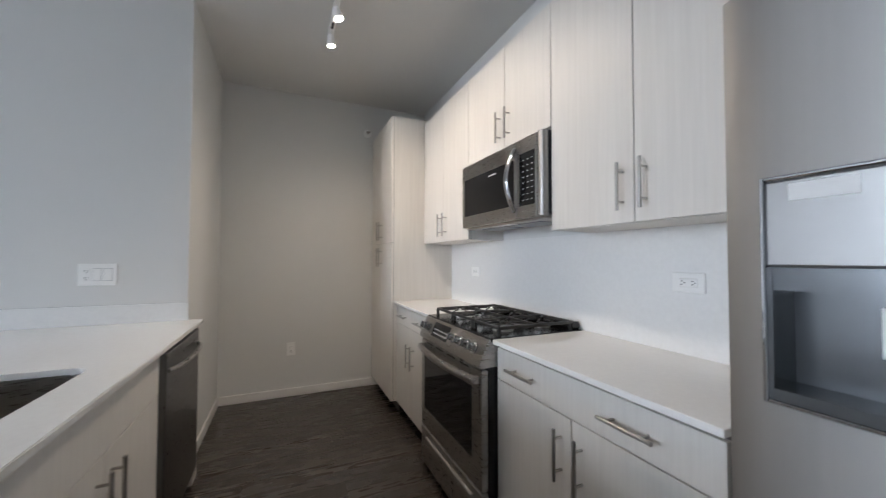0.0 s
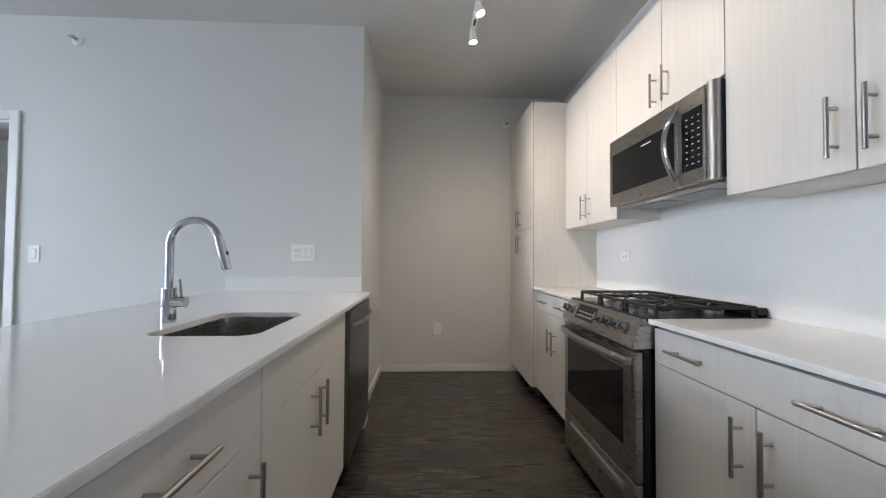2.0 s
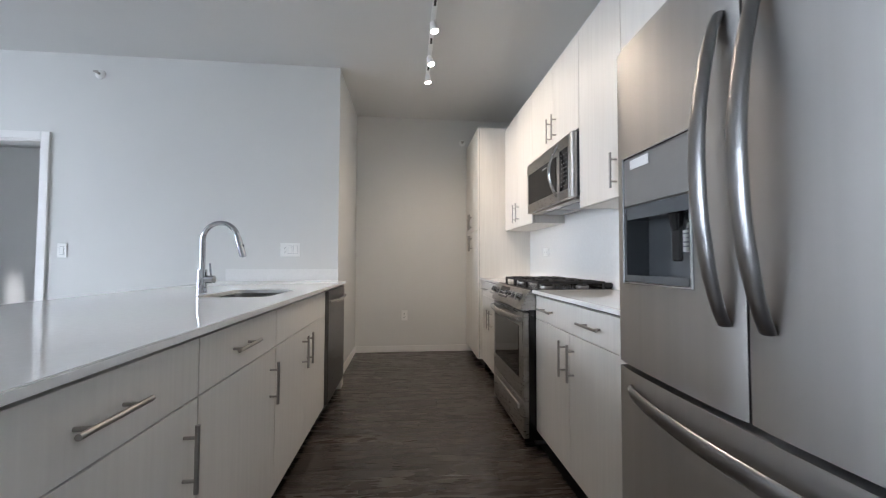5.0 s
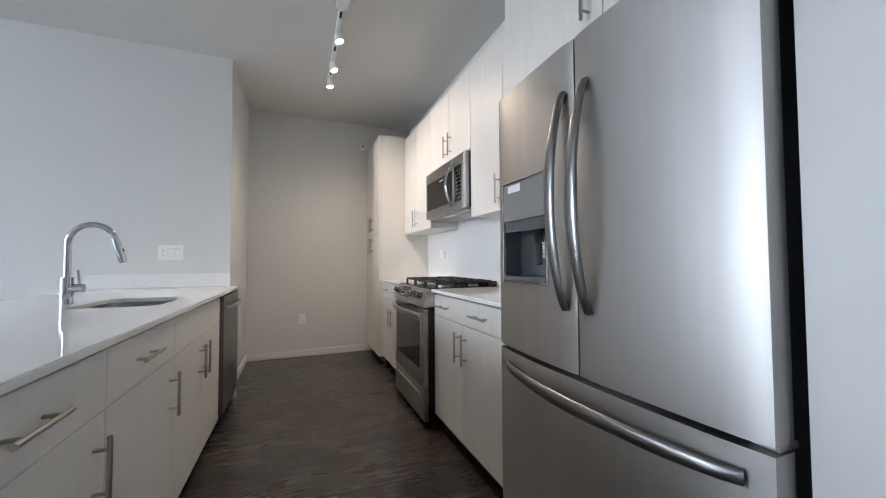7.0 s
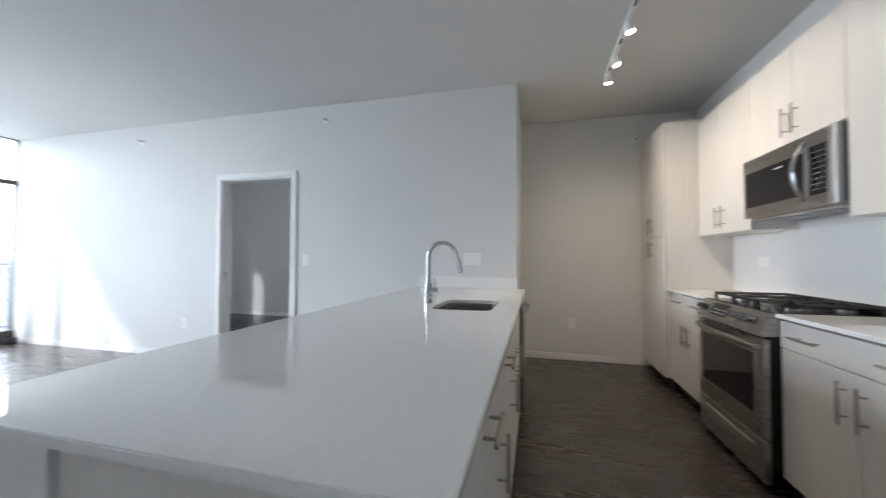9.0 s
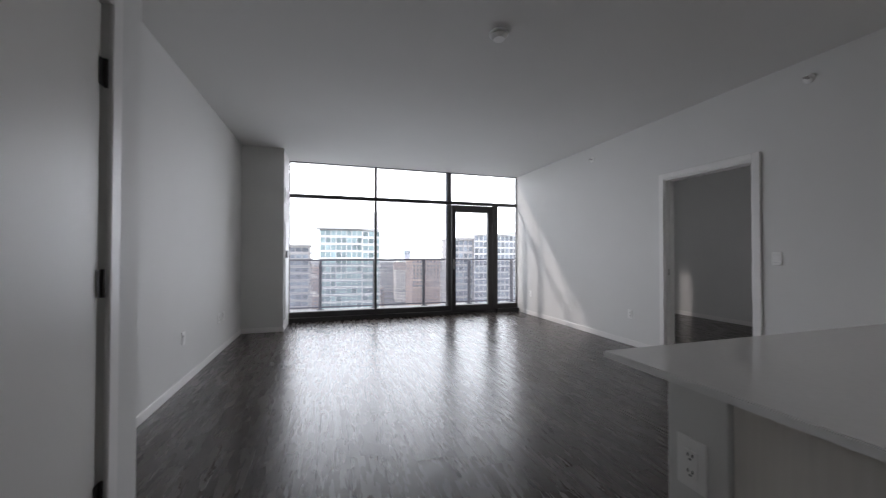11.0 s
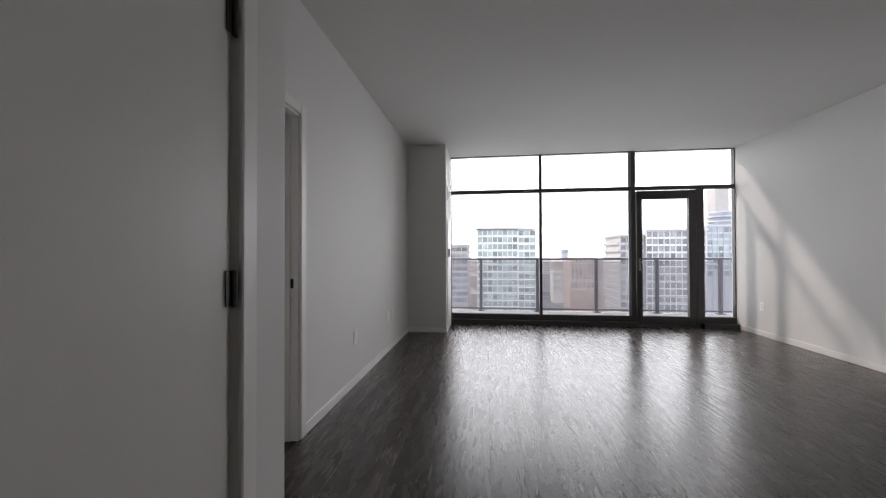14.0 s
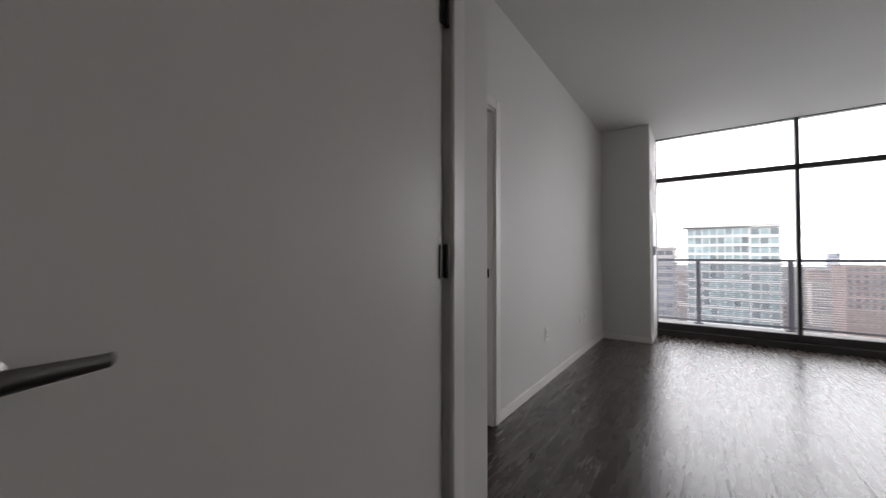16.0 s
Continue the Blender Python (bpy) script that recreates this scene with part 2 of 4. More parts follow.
# ---------- the large structure ----------
struct("ceiling", wall_y(bmesh.new(), WX - 0.12, 0.6, -3.0, 6.3, H, H + 0.2), M_CEIL, "smooth white painted ceiling")
struct("floor", B(WX - 0.05, 0.6, -3.0, 6.3, -0.2, -0.004), M_SUB, "dark grey-brown wood-look plank floor")
DX0, DX1, DZ = -4.84, -3.885, 2.105     # bedroom doorway
struct("wall_north", wall_y(bmesh.new(), WX - 0.1, XL, YP, YP + 0.13, 0, H, [(DX0, DX1, 0, DZ)]), M_WALL, "white painted wall with an open doorway")
struct("wall_alcove", B(XL - 0.13, XL, YP + 0.13, YE, 0, H), M_WALL, "white painted wall of the kitchen alcove")
struct("wall_kitchen_end", B(XL - 0.13, XR + 0.12, YE, YE + 0.12, 0, H), M_WALL, "plain white painted end wall")
struct("wall_kitchen", B(XR, XR + 0.12, 0.07, YE, 0, H), M_WALL, "white painted wall behind the range")
struct("wall_east", B(XF, XR + 0.12, YD - 0.12, 0.07, 0, H), M_WALL, "white painted wall beside the refrigerator")
CX0, CX1, CZ = -3.168, -2.20, 2.14     # closet doorway
struct("wall_entry", wall_y(bmesh.new(), -3.405, XF, YD - 0.12, YD, 0, H, [(CX0, CX1, 0, CZ)]), M_WALL, "white painted wall with a closed closet door")
struct("wall_return", B(-3.405, -3.265, YS, YD - 0.12, 0, H), M_WALL, "short white return wall")
LX0, LX1, LZ = -4.405, -3.47, 2.105
struct("wall_south", wall_y(bmesh.new(), WX - 0.1, -3.265, YS - 0.13, YS, 0, H, [(LX0, LX1, 0, LZ)]), M_WALL, "white painted living room wall with a doorway")
struct("wall_column", B(WX + 0.02, -7.615, YS, -1.33, 0, H), M_WALL, "square white boxed-out column beside the window")
# closets and bedroom beyond the doorways
struct("wall_closet", wall_x(wall_y(bmesh.new(), -3.265, XF, -2.4, -2.3, 0, H), -2.3, YD - 0.12, -0.12, XF, 0, H), M_WALL, "plain closet wall")
struct("wall_side_room", wall_x(wall_y(bmesh.new(), -5.2, -3.0, -3.0, -2.9, 0, H), -2.9, YS - 0.13, -5.2, -5.1, 0, H), M_WALL, "plain wall of a side room")
struct("wall_side_room_end", B(-3.1, -3.0, -2.9, -2.4, 0, H), M_WALL, "plain wall of a side room")
struct("wall_bedroom_far", B(WX - 0.1, -2.9, 6.1, 6.22, 0, H), M_WALL, "white painted bedroom wall")
struct("wall_bedroom_side", B(-3.0, -2.9, YP + 0.13, 6.1, 0, H), M_WALL, "white painted bedroom wall")
struct("wall_bedroom_window", wall_x(bmesh.new(), YP, 6.22, WX - 0.1, WX, 0, H, [(3.37, 3.80, 0.2, 2.75)]), M_WALL, "white painted bedroom wall with windows")


def baseboard(x0, x1, y0, y1):
    struct("baseboard", B(x0, x1, y0, y1, 0, 0.075, bevel=0.003), M_TRIM, "low white painted baseboard")


t_ = 0.012
baseboard(WX + 0.03, DX0 - 0.062, YP - t_, YP)
baseboard(DX1 + 0.062, -2.3, YP - t_, YP)
baseboard(XL, XL + t_, YP + 0.005, YE - t_)
baseboard(XL, -0.02, YE - t_, YE)
baseboard(-7.615, LX0 - 0.062, YS, YS + t_)
baseboard(LX1 + 0.062, -3.405, YS, YS + t_)
baseboard(-3.405 - t_, -3.405, YS + t_, YD)
baseboard(-3.405 - t_, CX0 - 0.062, YD, YD + t_)
baseboard(CX1 + 0.062, XF, YD, YD + t_)
baseboard(XF - t_, XF, YD + t_, 0.055)
baseboard(-7.615, -7.615 + t_, YS + t_, -1.33 + t_)
baseboard(WX + 0.12, -7.615, -1.33, -1.33 + t_)
baseboard(WX, -3.0, 6.1 - t_, 6.1)


def casing(name, x0, x1, z1, y_face, y_back, out, recess=0.001):
    """White door lining with flat casing on the room side (out: +1 or -1 along y)."""
    g = tagged(new(name), "white painted door frame with flat casing", "door frame", kind="structure")
    g.location = ((x0 + x1) / 2, y_face, 0)
    w, p = 0.062, 0.016 * out
    for nm, bm in (("casing", B(x0 - w, x0 + 0.004, y_face, y_face + p, 0, z1 + w, bevel=0.004)),
                   ("casing", B(x1 - 0.004, x1 + w, y_face, y_face + p, 0, z1 + w, bevel=0.004)),
                   ("casing", B(x0 + 0.004, x1 - 0.004, y_face, y_face + p, z1 - 0.004, z1 + w, bevel=0.004)),
                   ("jamb", B(x0, x0 + 0.02, y_face - recess * out, y_back, 0, z1)),
                   ("jamb", B(x1 - 0.02, x1, y_face - recess * out, y_back, 0, z1)),
                   ("jamb", B(x0 + 0.02, x1 - 0.02, y_face - recess * out, y_back, z1 - 0.02, z1)),
                   ("stop", B(x0 + 0.02, x0 + 0.032, y_face - 0.05 * out, y_face - 0.09 * out, 0, z1 - 0.02)),
                   ("stop", B(x1 - 0.032, x1 - 0.02, y_face - 0.05 * out, y_face - 0.09 * out, 0, z1 - 0.02))):
        part(nm, bm, M_TRIM, g)
    return g


f1 = casing("door_frame_1", DX0, DX1, DZ, YP, YP + 0.13, -1)
part("strike_plate", B(DX0 + 0.0195, DX0 + 0.0225, YP + 0.035, YP + 0.06, 0.96, 1.03), M_NICKEL, f1, "small metal strike plate")
f2 = casing("door_frame_2", CX0, CX1, CZ, YD, YD - 0.12, 1, recess=0.03)
f3 = casing("door_frame_3", LX0, LX1, LZ, YS, YS - 0.13, 1)
part("strike_plate", B(LX0 + 0.0195, LX0 + 0.023, YS - 0.055, YS - 0.03, 0.975, 1.035), M_SLOT, f3, "dark strike plate hole")


def lever(bm, x, y, z, out, side):
    """Round rose with a straight lever."""
    cyl(bm, (x, y, z), (x, y + 0.006 * out, z), 0.034, 28)
    cyl(bm, (x, y + 0.006 * out, z), (x, y + 0.014 * out, z), 0.034, 28, 0.022)
    cyl(bm, (x, y + 0.012 * out, z), (x, y + 0.046 * out, z), 0.0125, 16)
    tube(bm, [(x + side * a, y + (0.046 + b) * out, z + c) for a, b, c in ((-0.010, 0, 0), (0.0, 0.002, 0), (0.05, 0.0, 0.003), (0.112, -0.003, 0.006), (0.116, -0.014, 0.006))], 0.011, 14,
         radii=[(0.006, 0.012), (0.008, 0.015), (0.007, 0.012), (0.0055, 0.009), (0.005, 0.008)], flat=Vector((0, 1, 0)))
    return bm


# closet door, shut, hinged on the living room side
door = tagged(new("door_1"), "flat off-white painted closet door, shut", "door", kind="structure")
door.location = ((CX0 + CX1) / 2, YD, 0)
part("leaf", B(CX0 + 0.038, CX1 - 0.024, YD - 0.046, YD - 0.006, 0.012, CZ - 0.024, bevel=0.002), M_DOOR, door)
part("door_handle", lever(bmesh.new(), CX1 - 0.066, YD - 0.006, 0.98, 1, -1), M_GRIP, door, "satin nickel lever handle", smooth=35)
for hz in (0.33, 1.10, 1.87):
    hb = B(CX0 + 0.012, CX0 + 0.05, YD - 0.004, YD - 0.001, hz - 0.05, hz + 0.05)
    cyl(hb, (CX0 + 0.022, YD + 0.003, hz - 0.052), (CX0 + 0.022, YD + 0.003, hz + 0.052), 0.0075, 12)
    part("hinge", hb, M_HING, door, "dark metal hinge", smooth=35)
# bedroom door, swung open into the bedroom against the side wall
door2 = tagged(new("door_2"), "white painted bedroom door standing open", "door", kind="structure")
door2.location = (DX1, YP + 0.13, 0)
part("leaf", B(DX1 + 0.01, DX1 + 0.05, YP + 0.14, YP + 1.04, 0.012, DZ - 0.024, bevel=0.002), M_DOOR, door2)
# side room door, shut behind the deep lining
door3 = tagged(new("door_3"), "white painted door in the living room wall", "door", kind="structure")
door3.location = ((LX0 + LX1) / 2, YS - 0.13, 0)
part("leaf", B(LX0 + 0.022, LX1 - 0.022, YS - 0.128, YS - 0.092, 0.012, LZ - 0.022, bevel=0.002), M_DOOR, door3)

# ---------- window wall ----------
win = tagged(new("window_1"), "floor-to-ceiling glazing in dark bronze frames", "window", kind="structure")
win.location = (WX, 0.94, 0)
xa, xb = WX - 0.07, WX


def bar(y0, y1, z0, z1, m=None, x0=xa, x1=xb, nm="window_frame"):
    part(nm, B(x0, x1, y0, y1, z0, z1, bevel=0.003), m or M_ALU, win)


WY0, WY1 = -1.33, YP
bar(WY0, 1.69, 0.0, 0.165)                       # sill under the fixed glass
bar(WY0, WY0 + 0.012, 0.165, H)
bar(WY1 - 0.012, WY1, 0.0, H)
bar(WY0 + 0.012, WY1 - 0.012, H - 0.01, H)
bar(0.16, 0.205, 0.165, H - 0.01)                # mullions
bar(1.625, 1.69, 0.165, H - 0.01)
bar(WY0 + 0.012, 0.16, 2.21, 2.27)              # transoms
bar(0.205, 1.625, 2.21, 2.27)
bar(1.69, WY1 - 0.012, 2.21, 2.27)
bar(2.61, 2.72, 0.0, 2.21)                      # right post of the balcony door
bar(2.72, WY1 - 0.012, 0.0, 0.165)
part("window_sill", B(WX, WX + 0.10, WY0, 1.69, 0.0, 0.075, bevel=0.003), M_ALU, win)
part("window_sill", B(WX, WX + 0.10, 2.66, WY1 - 0.014, 0.0, 0.075, bevel=0.003), M_ALU, win)
panes = [(WY0 + 0.012, 0.16, 0.165, 2.21), (0.205, 1.625, 0.165, 2.21), (2.72, WY1 - 0.012, 0.165, 2.21),
         (WY0 + 0.012, 0.16, 2.27, H - 0.01), (0.205, 1.625, 2.27, H - 0.01), (1.69, WY1 - 0.012, 2.27, H - 0.01)]
for y0, y1, z0, z1 in panes:
    p = part("pane", B(WX - 0.045, WX - 0.035, y0, y1, z0, z1), M_GLASS, win)
    p.visible_shadow = False
    if y1 == 1.625:
        part("glazing_bead", B(WX - 0.030, WX - 0.008, y1 - 0.045, y1, z0, z1), M_ALUL, win, "pale aluminium glazing bead")
bdoor = tagged(new("door_4"), "dark bronze glazed balcony door, shut", "door", kind="structure")
bdoor.location = (WX, 2.15, 0)
for y0, y1, z0, z1 in ((1.70, 1.785, 0.03, 2.195), (2.49, 2.60, 0.03, 2.195), (1.785, 2.49, 0.03, 0.17), (1.785, 2.49, 2.06, 2.195)):
    part("stile", B(WX - 0.06, WX + 0.012, y0, y1, z0, z1, bevel=0.004), M_ALU, bdoor)
p = part("pane", B(WX - 0.03, WX - 0.02, 1.785, 2.49, 0.17, 2.06), M_GLASS, bdoor)
p.visible_shadow = False
part("threshold", B(WX - 0.07, WX + 0.06, 1.69, 2.61, 0.0, 0.03, bevel=0.004), M_ALU, bdoor)
hb = B(WX + 0.012, WX + 0.02, 1.725, 1.76, 0.90, 1.10, bevel=0.003)
cyl(hb, (WX + 0.02, 1.742, 1.04), (WX + 0.055, 1.742, 1.04), 0.009)
tube(hb, [(WX + 0.055, 1.742, 1.04), (WX + 0.058, 1.80, 1.04), (WX + 0.056, 1.85, 1.042)], 0.008)
cyl(hb, (WX + 0.02, 1.742, 0.94), (WX + 0.03, 1.742, 0.94), 0.013)
part("door_handle", hb, M_NICKEL, bdoor, "satin nickel lever handle", smooth=35)

# bedroom windows
for a, b in ((3.37, 3.80),):
    w2 = tagged(new("window_2"), "dark framed bedroom window", "window", kind="structure")
    w2.location = (WX, (a + b) / 2, 0.2)
    for y0, y1, z0, z1 in ((a, a + 0.03, 0.2, 2.75), (b - 0.03, b, 0.2, 2.75), (a + 0.03, b - 0.03, 0.2, 0.25), (a + 0.03, b - 0.03, 2.7, 2.75)):
        part("window_frame", B(WX - 0.08, WX - 0.03, y0, y1, z0, z1), M_ALU, w2)
    q = part("pane", B(WX - 0.06, WX - 0.05, a + 0.03, b - 0.03, 0.25, 2.7), M_GLASS, w2)
    q.visible_shadow = False

# ---------- balcony ----------
struct("balcony_floor", B(-10.1, WX - 0.075, -4.0, 7.0, -0.25, -0.04), M_CONC, "pale grey concrete balcony slab")
rail = thing("balcony_railing", (-10.0, 0, -0.04), "grey metal balcony railing with perforated sheet panels", "railing")
posts = [-3.2, -2.03, -0.84, 0.34, 1.53, 2.71, 3.9, 5.08, 6.26]
for y in posts:
    pb = B(-10.03, -9.97, y - 0.03, y + 0.03, -0.04, 1.045)
    box(pb, -10.06, -9.94, y - 0.07, y + 0.07, -0.04, -0.025)
    part("post", pb, M_RAIL, rail)
for a, b in zip(posts, posts[1:]):
    part("panel", B(-10.012, -10.008, a + 0.03, b - 0.03, 0.03, 1.02), M_PERF, rail, "perforated metal sheet")
part("top_rail", B(-10.035, -9.965, -3.3, 6.4, 1.045, 1.085, bevel=0.004), M_RAIL, rail)
part("bottom_rail", B(-10.02, -9.98, -3.2, 6.3, 0.0, 0.03), M_RAIL, rail)

# ---------- kitchen ----------
FX = -0.068       # door faces of the base units along the wall
UX = 0.175        # door faces of the wall units
IX = -1.395       # door faces of the island


def pull(parent, p, axis, out, length=0.172, name="handle"):
    """Round bar pull on two standoffs; p: its middle on the door face, out: the way it stands off along x."""
    x, y, z = p
    bm = bmesh.new()
    d = Vector((0, 1, 0)) if axis == "y" else Vector((0, 0, 1))
    c = Vector((x + 0.033 * out, y, z))
    cyl(bm, c - d * length / 2, c + d * length / 2, 0.006, 14)
    for s in (-1, 1):
        q = c + d * (length / 2 - 0.032) * s
        cyl(bm, q, (x, q.y, q.z), 0.0045, 10)
    return part(name, bm, M_NICKEL, parent, "satin nickel bar handle", smooth=35)


def front(parent, name, xf, out, y0, y1, z0, z1, handle=None, gap=0.002):
    """A slab door or drawer front 19 mm thick with its face at xf. handle: (axis, y, z)."""
    d = part(name, B(xf - 0.019 * out, xf, y0 + gap, y1 - gap, z0 + gap, z1 - gap, bevel=0.0012), M_LAM, parent)
    if handle:
        pull(d, (xf, handle[1], handle[2]), handle[0], out)
    return d


def unit(name, label, xf, out, back, y0, y1, z0, z1, toe=True):
    """A cabinet carcass behind its fronts, standing on a recessed dark plinth."""
    u = thing(name, ((xf + back) / 2, (y0 + y1) / 2, 0 if toe else z0), label, "cabinet", "kitchen cabinets")
    lo, hi = sorted((xf - 0.021 * out, back))
    part("body", B(lo, hi, y0 + 0.001, y1 - 0.001, z0, z1), M_LAM, u)
    # added dark sheet: paints the shade seen between fronts and under the worktop
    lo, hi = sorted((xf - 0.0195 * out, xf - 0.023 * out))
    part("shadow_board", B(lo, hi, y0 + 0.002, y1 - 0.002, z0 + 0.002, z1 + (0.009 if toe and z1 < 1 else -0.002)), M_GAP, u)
    if toe:
        lo, hi = sorted((xf - 0.075 * out, back))
        part("plinth", B(lo, hi, y0 + 0.001, y1 - 0.001, 0.0, z0), M_TOE, u, "black recessed plinth")
    return u


ZB, ZT, ZD = 0.095, 0.890, 0.752
# base unit between range and refrigerator
u = unit("base_cabinet", "off-white wood-grain base cabinet with one drawer and two doors", FX, -1, XR - 0.003, 1.075, 1.978, ZB, ZT)
front(u, "drawer", FX, -1, 1.075, 1.978, ZD, ZT)
dr = u.children[-1]
pull(dr, (FX, 1.786, 0.821), "y", -1)
pull(dr, (FX, 1.312, 0.821), "y", -1)
front(u, "door", FX, -1, 1.533, 1.978, ZB, ZD, ("z", 1.58, 0.622))
front(u, "door", FX, -1, 1.075, 1.533, ZB, ZD, ("z", 1.487, 0.622))
# base unit between range and pantry
u = unit("base_cabinet", "off-white wood-grain base cabinet with drawers and two doors", FX, -1, XR - 0.003, 2.752, 3.535, ZB, ZT)
front(u, "drawer", FX, -1, 2.752, 3.143, ZD, ZT, ("y", 2.95, 0.821))
front(u, "drawer", FX, -1, 3.143, 3.535, ZD, ZT, ("y", 3.34, 0.821))
front(u, "door", FX, -1, 2.752, 3.143, ZB, ZD, ("z", 3.098, 0.555))
front(u, "door", FX, -1, 3.143, 3.535, ZB, ZD, ("z", 3.188, 0.555))
# pantry
PX = -0.115
u = unit("pantry_cabinet", "tall off-white wood-grain pantry cabinet with four doors", PX, -1, XR - 0.003, 3.54, YE - 0.015, ZB, 2.487)
ym = (3.54 + YE - 0.015) / 2
for z0, z1, hz in ((ZB, 1.415, 1.29), (1.415, 2.487, 1.53)):
    front(u, "door", PX, -1, 3.54, ym, z0, z1, ("z", ym - 0.04, hz))
    front(u, "door", PX, -1, ym, YE - 0.015, z0, z1, ("z", ym + 0.04, hz))
# wall units
ZU0, ZU1 = 1.405, 2.465
for y0, y1, z0 in ((2.712, 3.535, ZU0), (1.905, 2.712, 1.885), (1.062, 1.905, ZU0)):
    u = unit("wall_cabinet", "off-white wood-grain wall cabinet with two doors", UX, -1, XR - 0.003, y0, y1, z0, ZU1, toe=False)
    ym = (y0 + y1) / 2 - (0.003 if z0 == ZU0 else 0.025)
    front(u, "door", UX, -1, y0, ym, z0, ZU1, ("z", ym - 0.045, z0 + 0.13))
    front(u, "door", UX, -1, ym, y1, z0, ZU1, ("z", ym + 0.045, z0 + 0.13))
# unit over the refrigerator, deeper than the others
OX = -0.075
u = unit("wall_cabinet", "deep off-white wood-grain cabinet above the refrigerator", OX, -1, XR - 0.003, 0.075, 1.05, 1.825, ZU1, toe=False)
front(u, "door", OX, -1, 0.50, 1.05, 1.825, ZU1, ("z", 0.555, 1.95))
front(u, "door", OX, -1, 0.075, 0.50, 1.825, ZU1, ("z", 0.455, 1.95))
# worktops
for y0, y1 in ((1.07, 1.983), (2.747, 3.538)):
    w = B(-0.090, XR - 0.002, y0, y1, C - 0.012, C + 0.008, bevel=0.002)
    tagged(link("worktop", w, M_QUARTZ), "white quartz worktop on the wall cabinets' base", "worktop")
struct("backsplash", B(XR - 0.010, XR, 1.062, 3.538, C + 0.008, 1.404), M_QUARTZ, "smooth white backsplash")

# ---------- range ----------
SY0, SY1 = 1.988, 2.742
SX = -0.140
rg = thing("gas_range", (0.15, 2.365, 0), "stainless steel slide-in gas range with black oven window", "range")
part("body", B(SX + 0.035, XR - 0.012, SY0 + 0.002, SY1 - 0.002, 0.03, 0.905), M_BLACK, rg, "black enamelled side panels")
part("base", B(SX + 0.08, XR - 0.05, SY0 + 0.02, SY1 - 0.02, 0.0, 0.03), M_TOE, rg)
od = part("oven_door", B(SX, SX + 0.034, SY0 + 0.004, SY1 - 0.004, 0.262, 0.785, bevel=0.004), M_STEEL, rg)
part("oven_window", B(SX - 0.003, SX + 0.004, SY0 + 0.095, SY1 - 0.06, 0.375, 0.695, bevel=0.002), M_BGLASS, od, "black glass oven window")
hb = bmesh.new()
tube(hb, [(SX - 0.022 - 0.032 * math.sin(math.pi * k / 14), SY0 + 0.03 + (SY1 - SY0 - 0.06) * k / 14, 0.742) for k in range(15)], 0.012, 14,
     radii=[(0.013, 0.02)] * 15, flat=Vector((1, 0, 0)))
for y in (SY0 + 0.035, SY1 - 0.035):
    box(hb, SX - 0.03, SX + 0.001, y - 0.012, y + 0.012, 0.725, 0.759, bevel=0.004)
part("handle", hb, M_STEEL, od, "wide curved steel handle", smooth=40)
for k in range(11):
    part("vent_slot", B(SX - 0.0012, SX + 0.002, SY0 + 0.018, SY0 + 0.028, 0.60 + k * 0.012, 0.607 + k * 0.012), M_SLOT, od)
for k in range(4):
    part("vent_slot", B(SX - 0.0012, SX + 0.002, SY0 + 0.12 + k * 0.15, SY0 + 0.22 + k * 0.15, 0.772, 0.778), M_SLOT, od)
dw = part("drawer", B(SX, SX + 0.034, SY0 + 0.004, SY1 - 0.004, 0.04, 0.254, bevel=0.004), M_STEEL, rg)
part("drawer_grip", B(SX - 0.010, SX + 0.004, SY0 + 0.09, SY1 - 0.09, 0.185, 0.212, bevel=0.004), M_STEELV, dw)
# slanted control panel
cp = bmesh.new()
prof = [(SX - 0.012, 0.797), (SX - 0.012, 0.816), (SX + 0.035, 0.918), (SX + 0.085, 0.918), (SX + 0.085, 0.797)]
v0 = [cp.verts.new((x, SY0, z)) for x, z in prof]
v1 = [cp.verts.new((x, SY1, z)) for x, z in prof]
for k in range(5):
    cp.faces.new((v0[k], v0[(k + 1) % 5], v1[(k + 1) % 5], v1[k]))
cp.faces.new(v0)
cp.faces.new(v1)
bmesh.ops.recalc_face_normals(cp, faces=cp.faces)
bmesh.ops.bevel(cp, geom=list(cp.edges), offset=0.003, segments=2, affect='EDGES')
panel = part("control_panel", cp, M_STEEL, rg, smooth=30)
sl = Vector((0.047, 0, 0.102)).normalized()
no = Vector((-sl.z, 0, sl.x))
for y in (2.69, 2.635, 2.30, 2.225, 2.15, 2.075):
    c = Vector((SX + 0.0115, y, 0.868))
    kb = cyl(bmesh.new(), c, c + no * 0.008, 0.026, 24)
    cyl(kb, c + no * 0.008, c + no * 0.034, 0.020, 24, 0.017)
    kb2 = bmesh.ops.create_cube(kb, size=1, matrix=Matrix.Translation(c + no * 0.036) @ no.to_track_quat('Z', 'Y').to_matrix().to_4x4() @ Matrix.Diagonal((0.01, 0.034, 0.008, 1)))
    part("knob", kb, M_CHROME, panel, "metal burner knob", smooth=35)


def slant_plate(y0, y1, s0, s1, lift):
    bm = bmesh.new()
    o = Vector((SX - 0.012, 0, 0.816))
    q = [o + sl * s + no * lift + Vector((0, y, 0)) for y, s in ((y0, s0), (y1, s0), (y1, s1), (y0, s1))]
    low = [p - no * 0.004 for p in q]
    a, b = [bm.verts.new(p) for p in q], [bm.verts.new(p) for p in low]
    bm.faces.new(a)
    for k in range(4):
        bm.faces.new((a[k], a[(k + 1) % 4], b[(k + 1) % 4], b[k]))
    bmesh.ops.recalc_face_normals(bm, faces=bm.faces)
    return bm


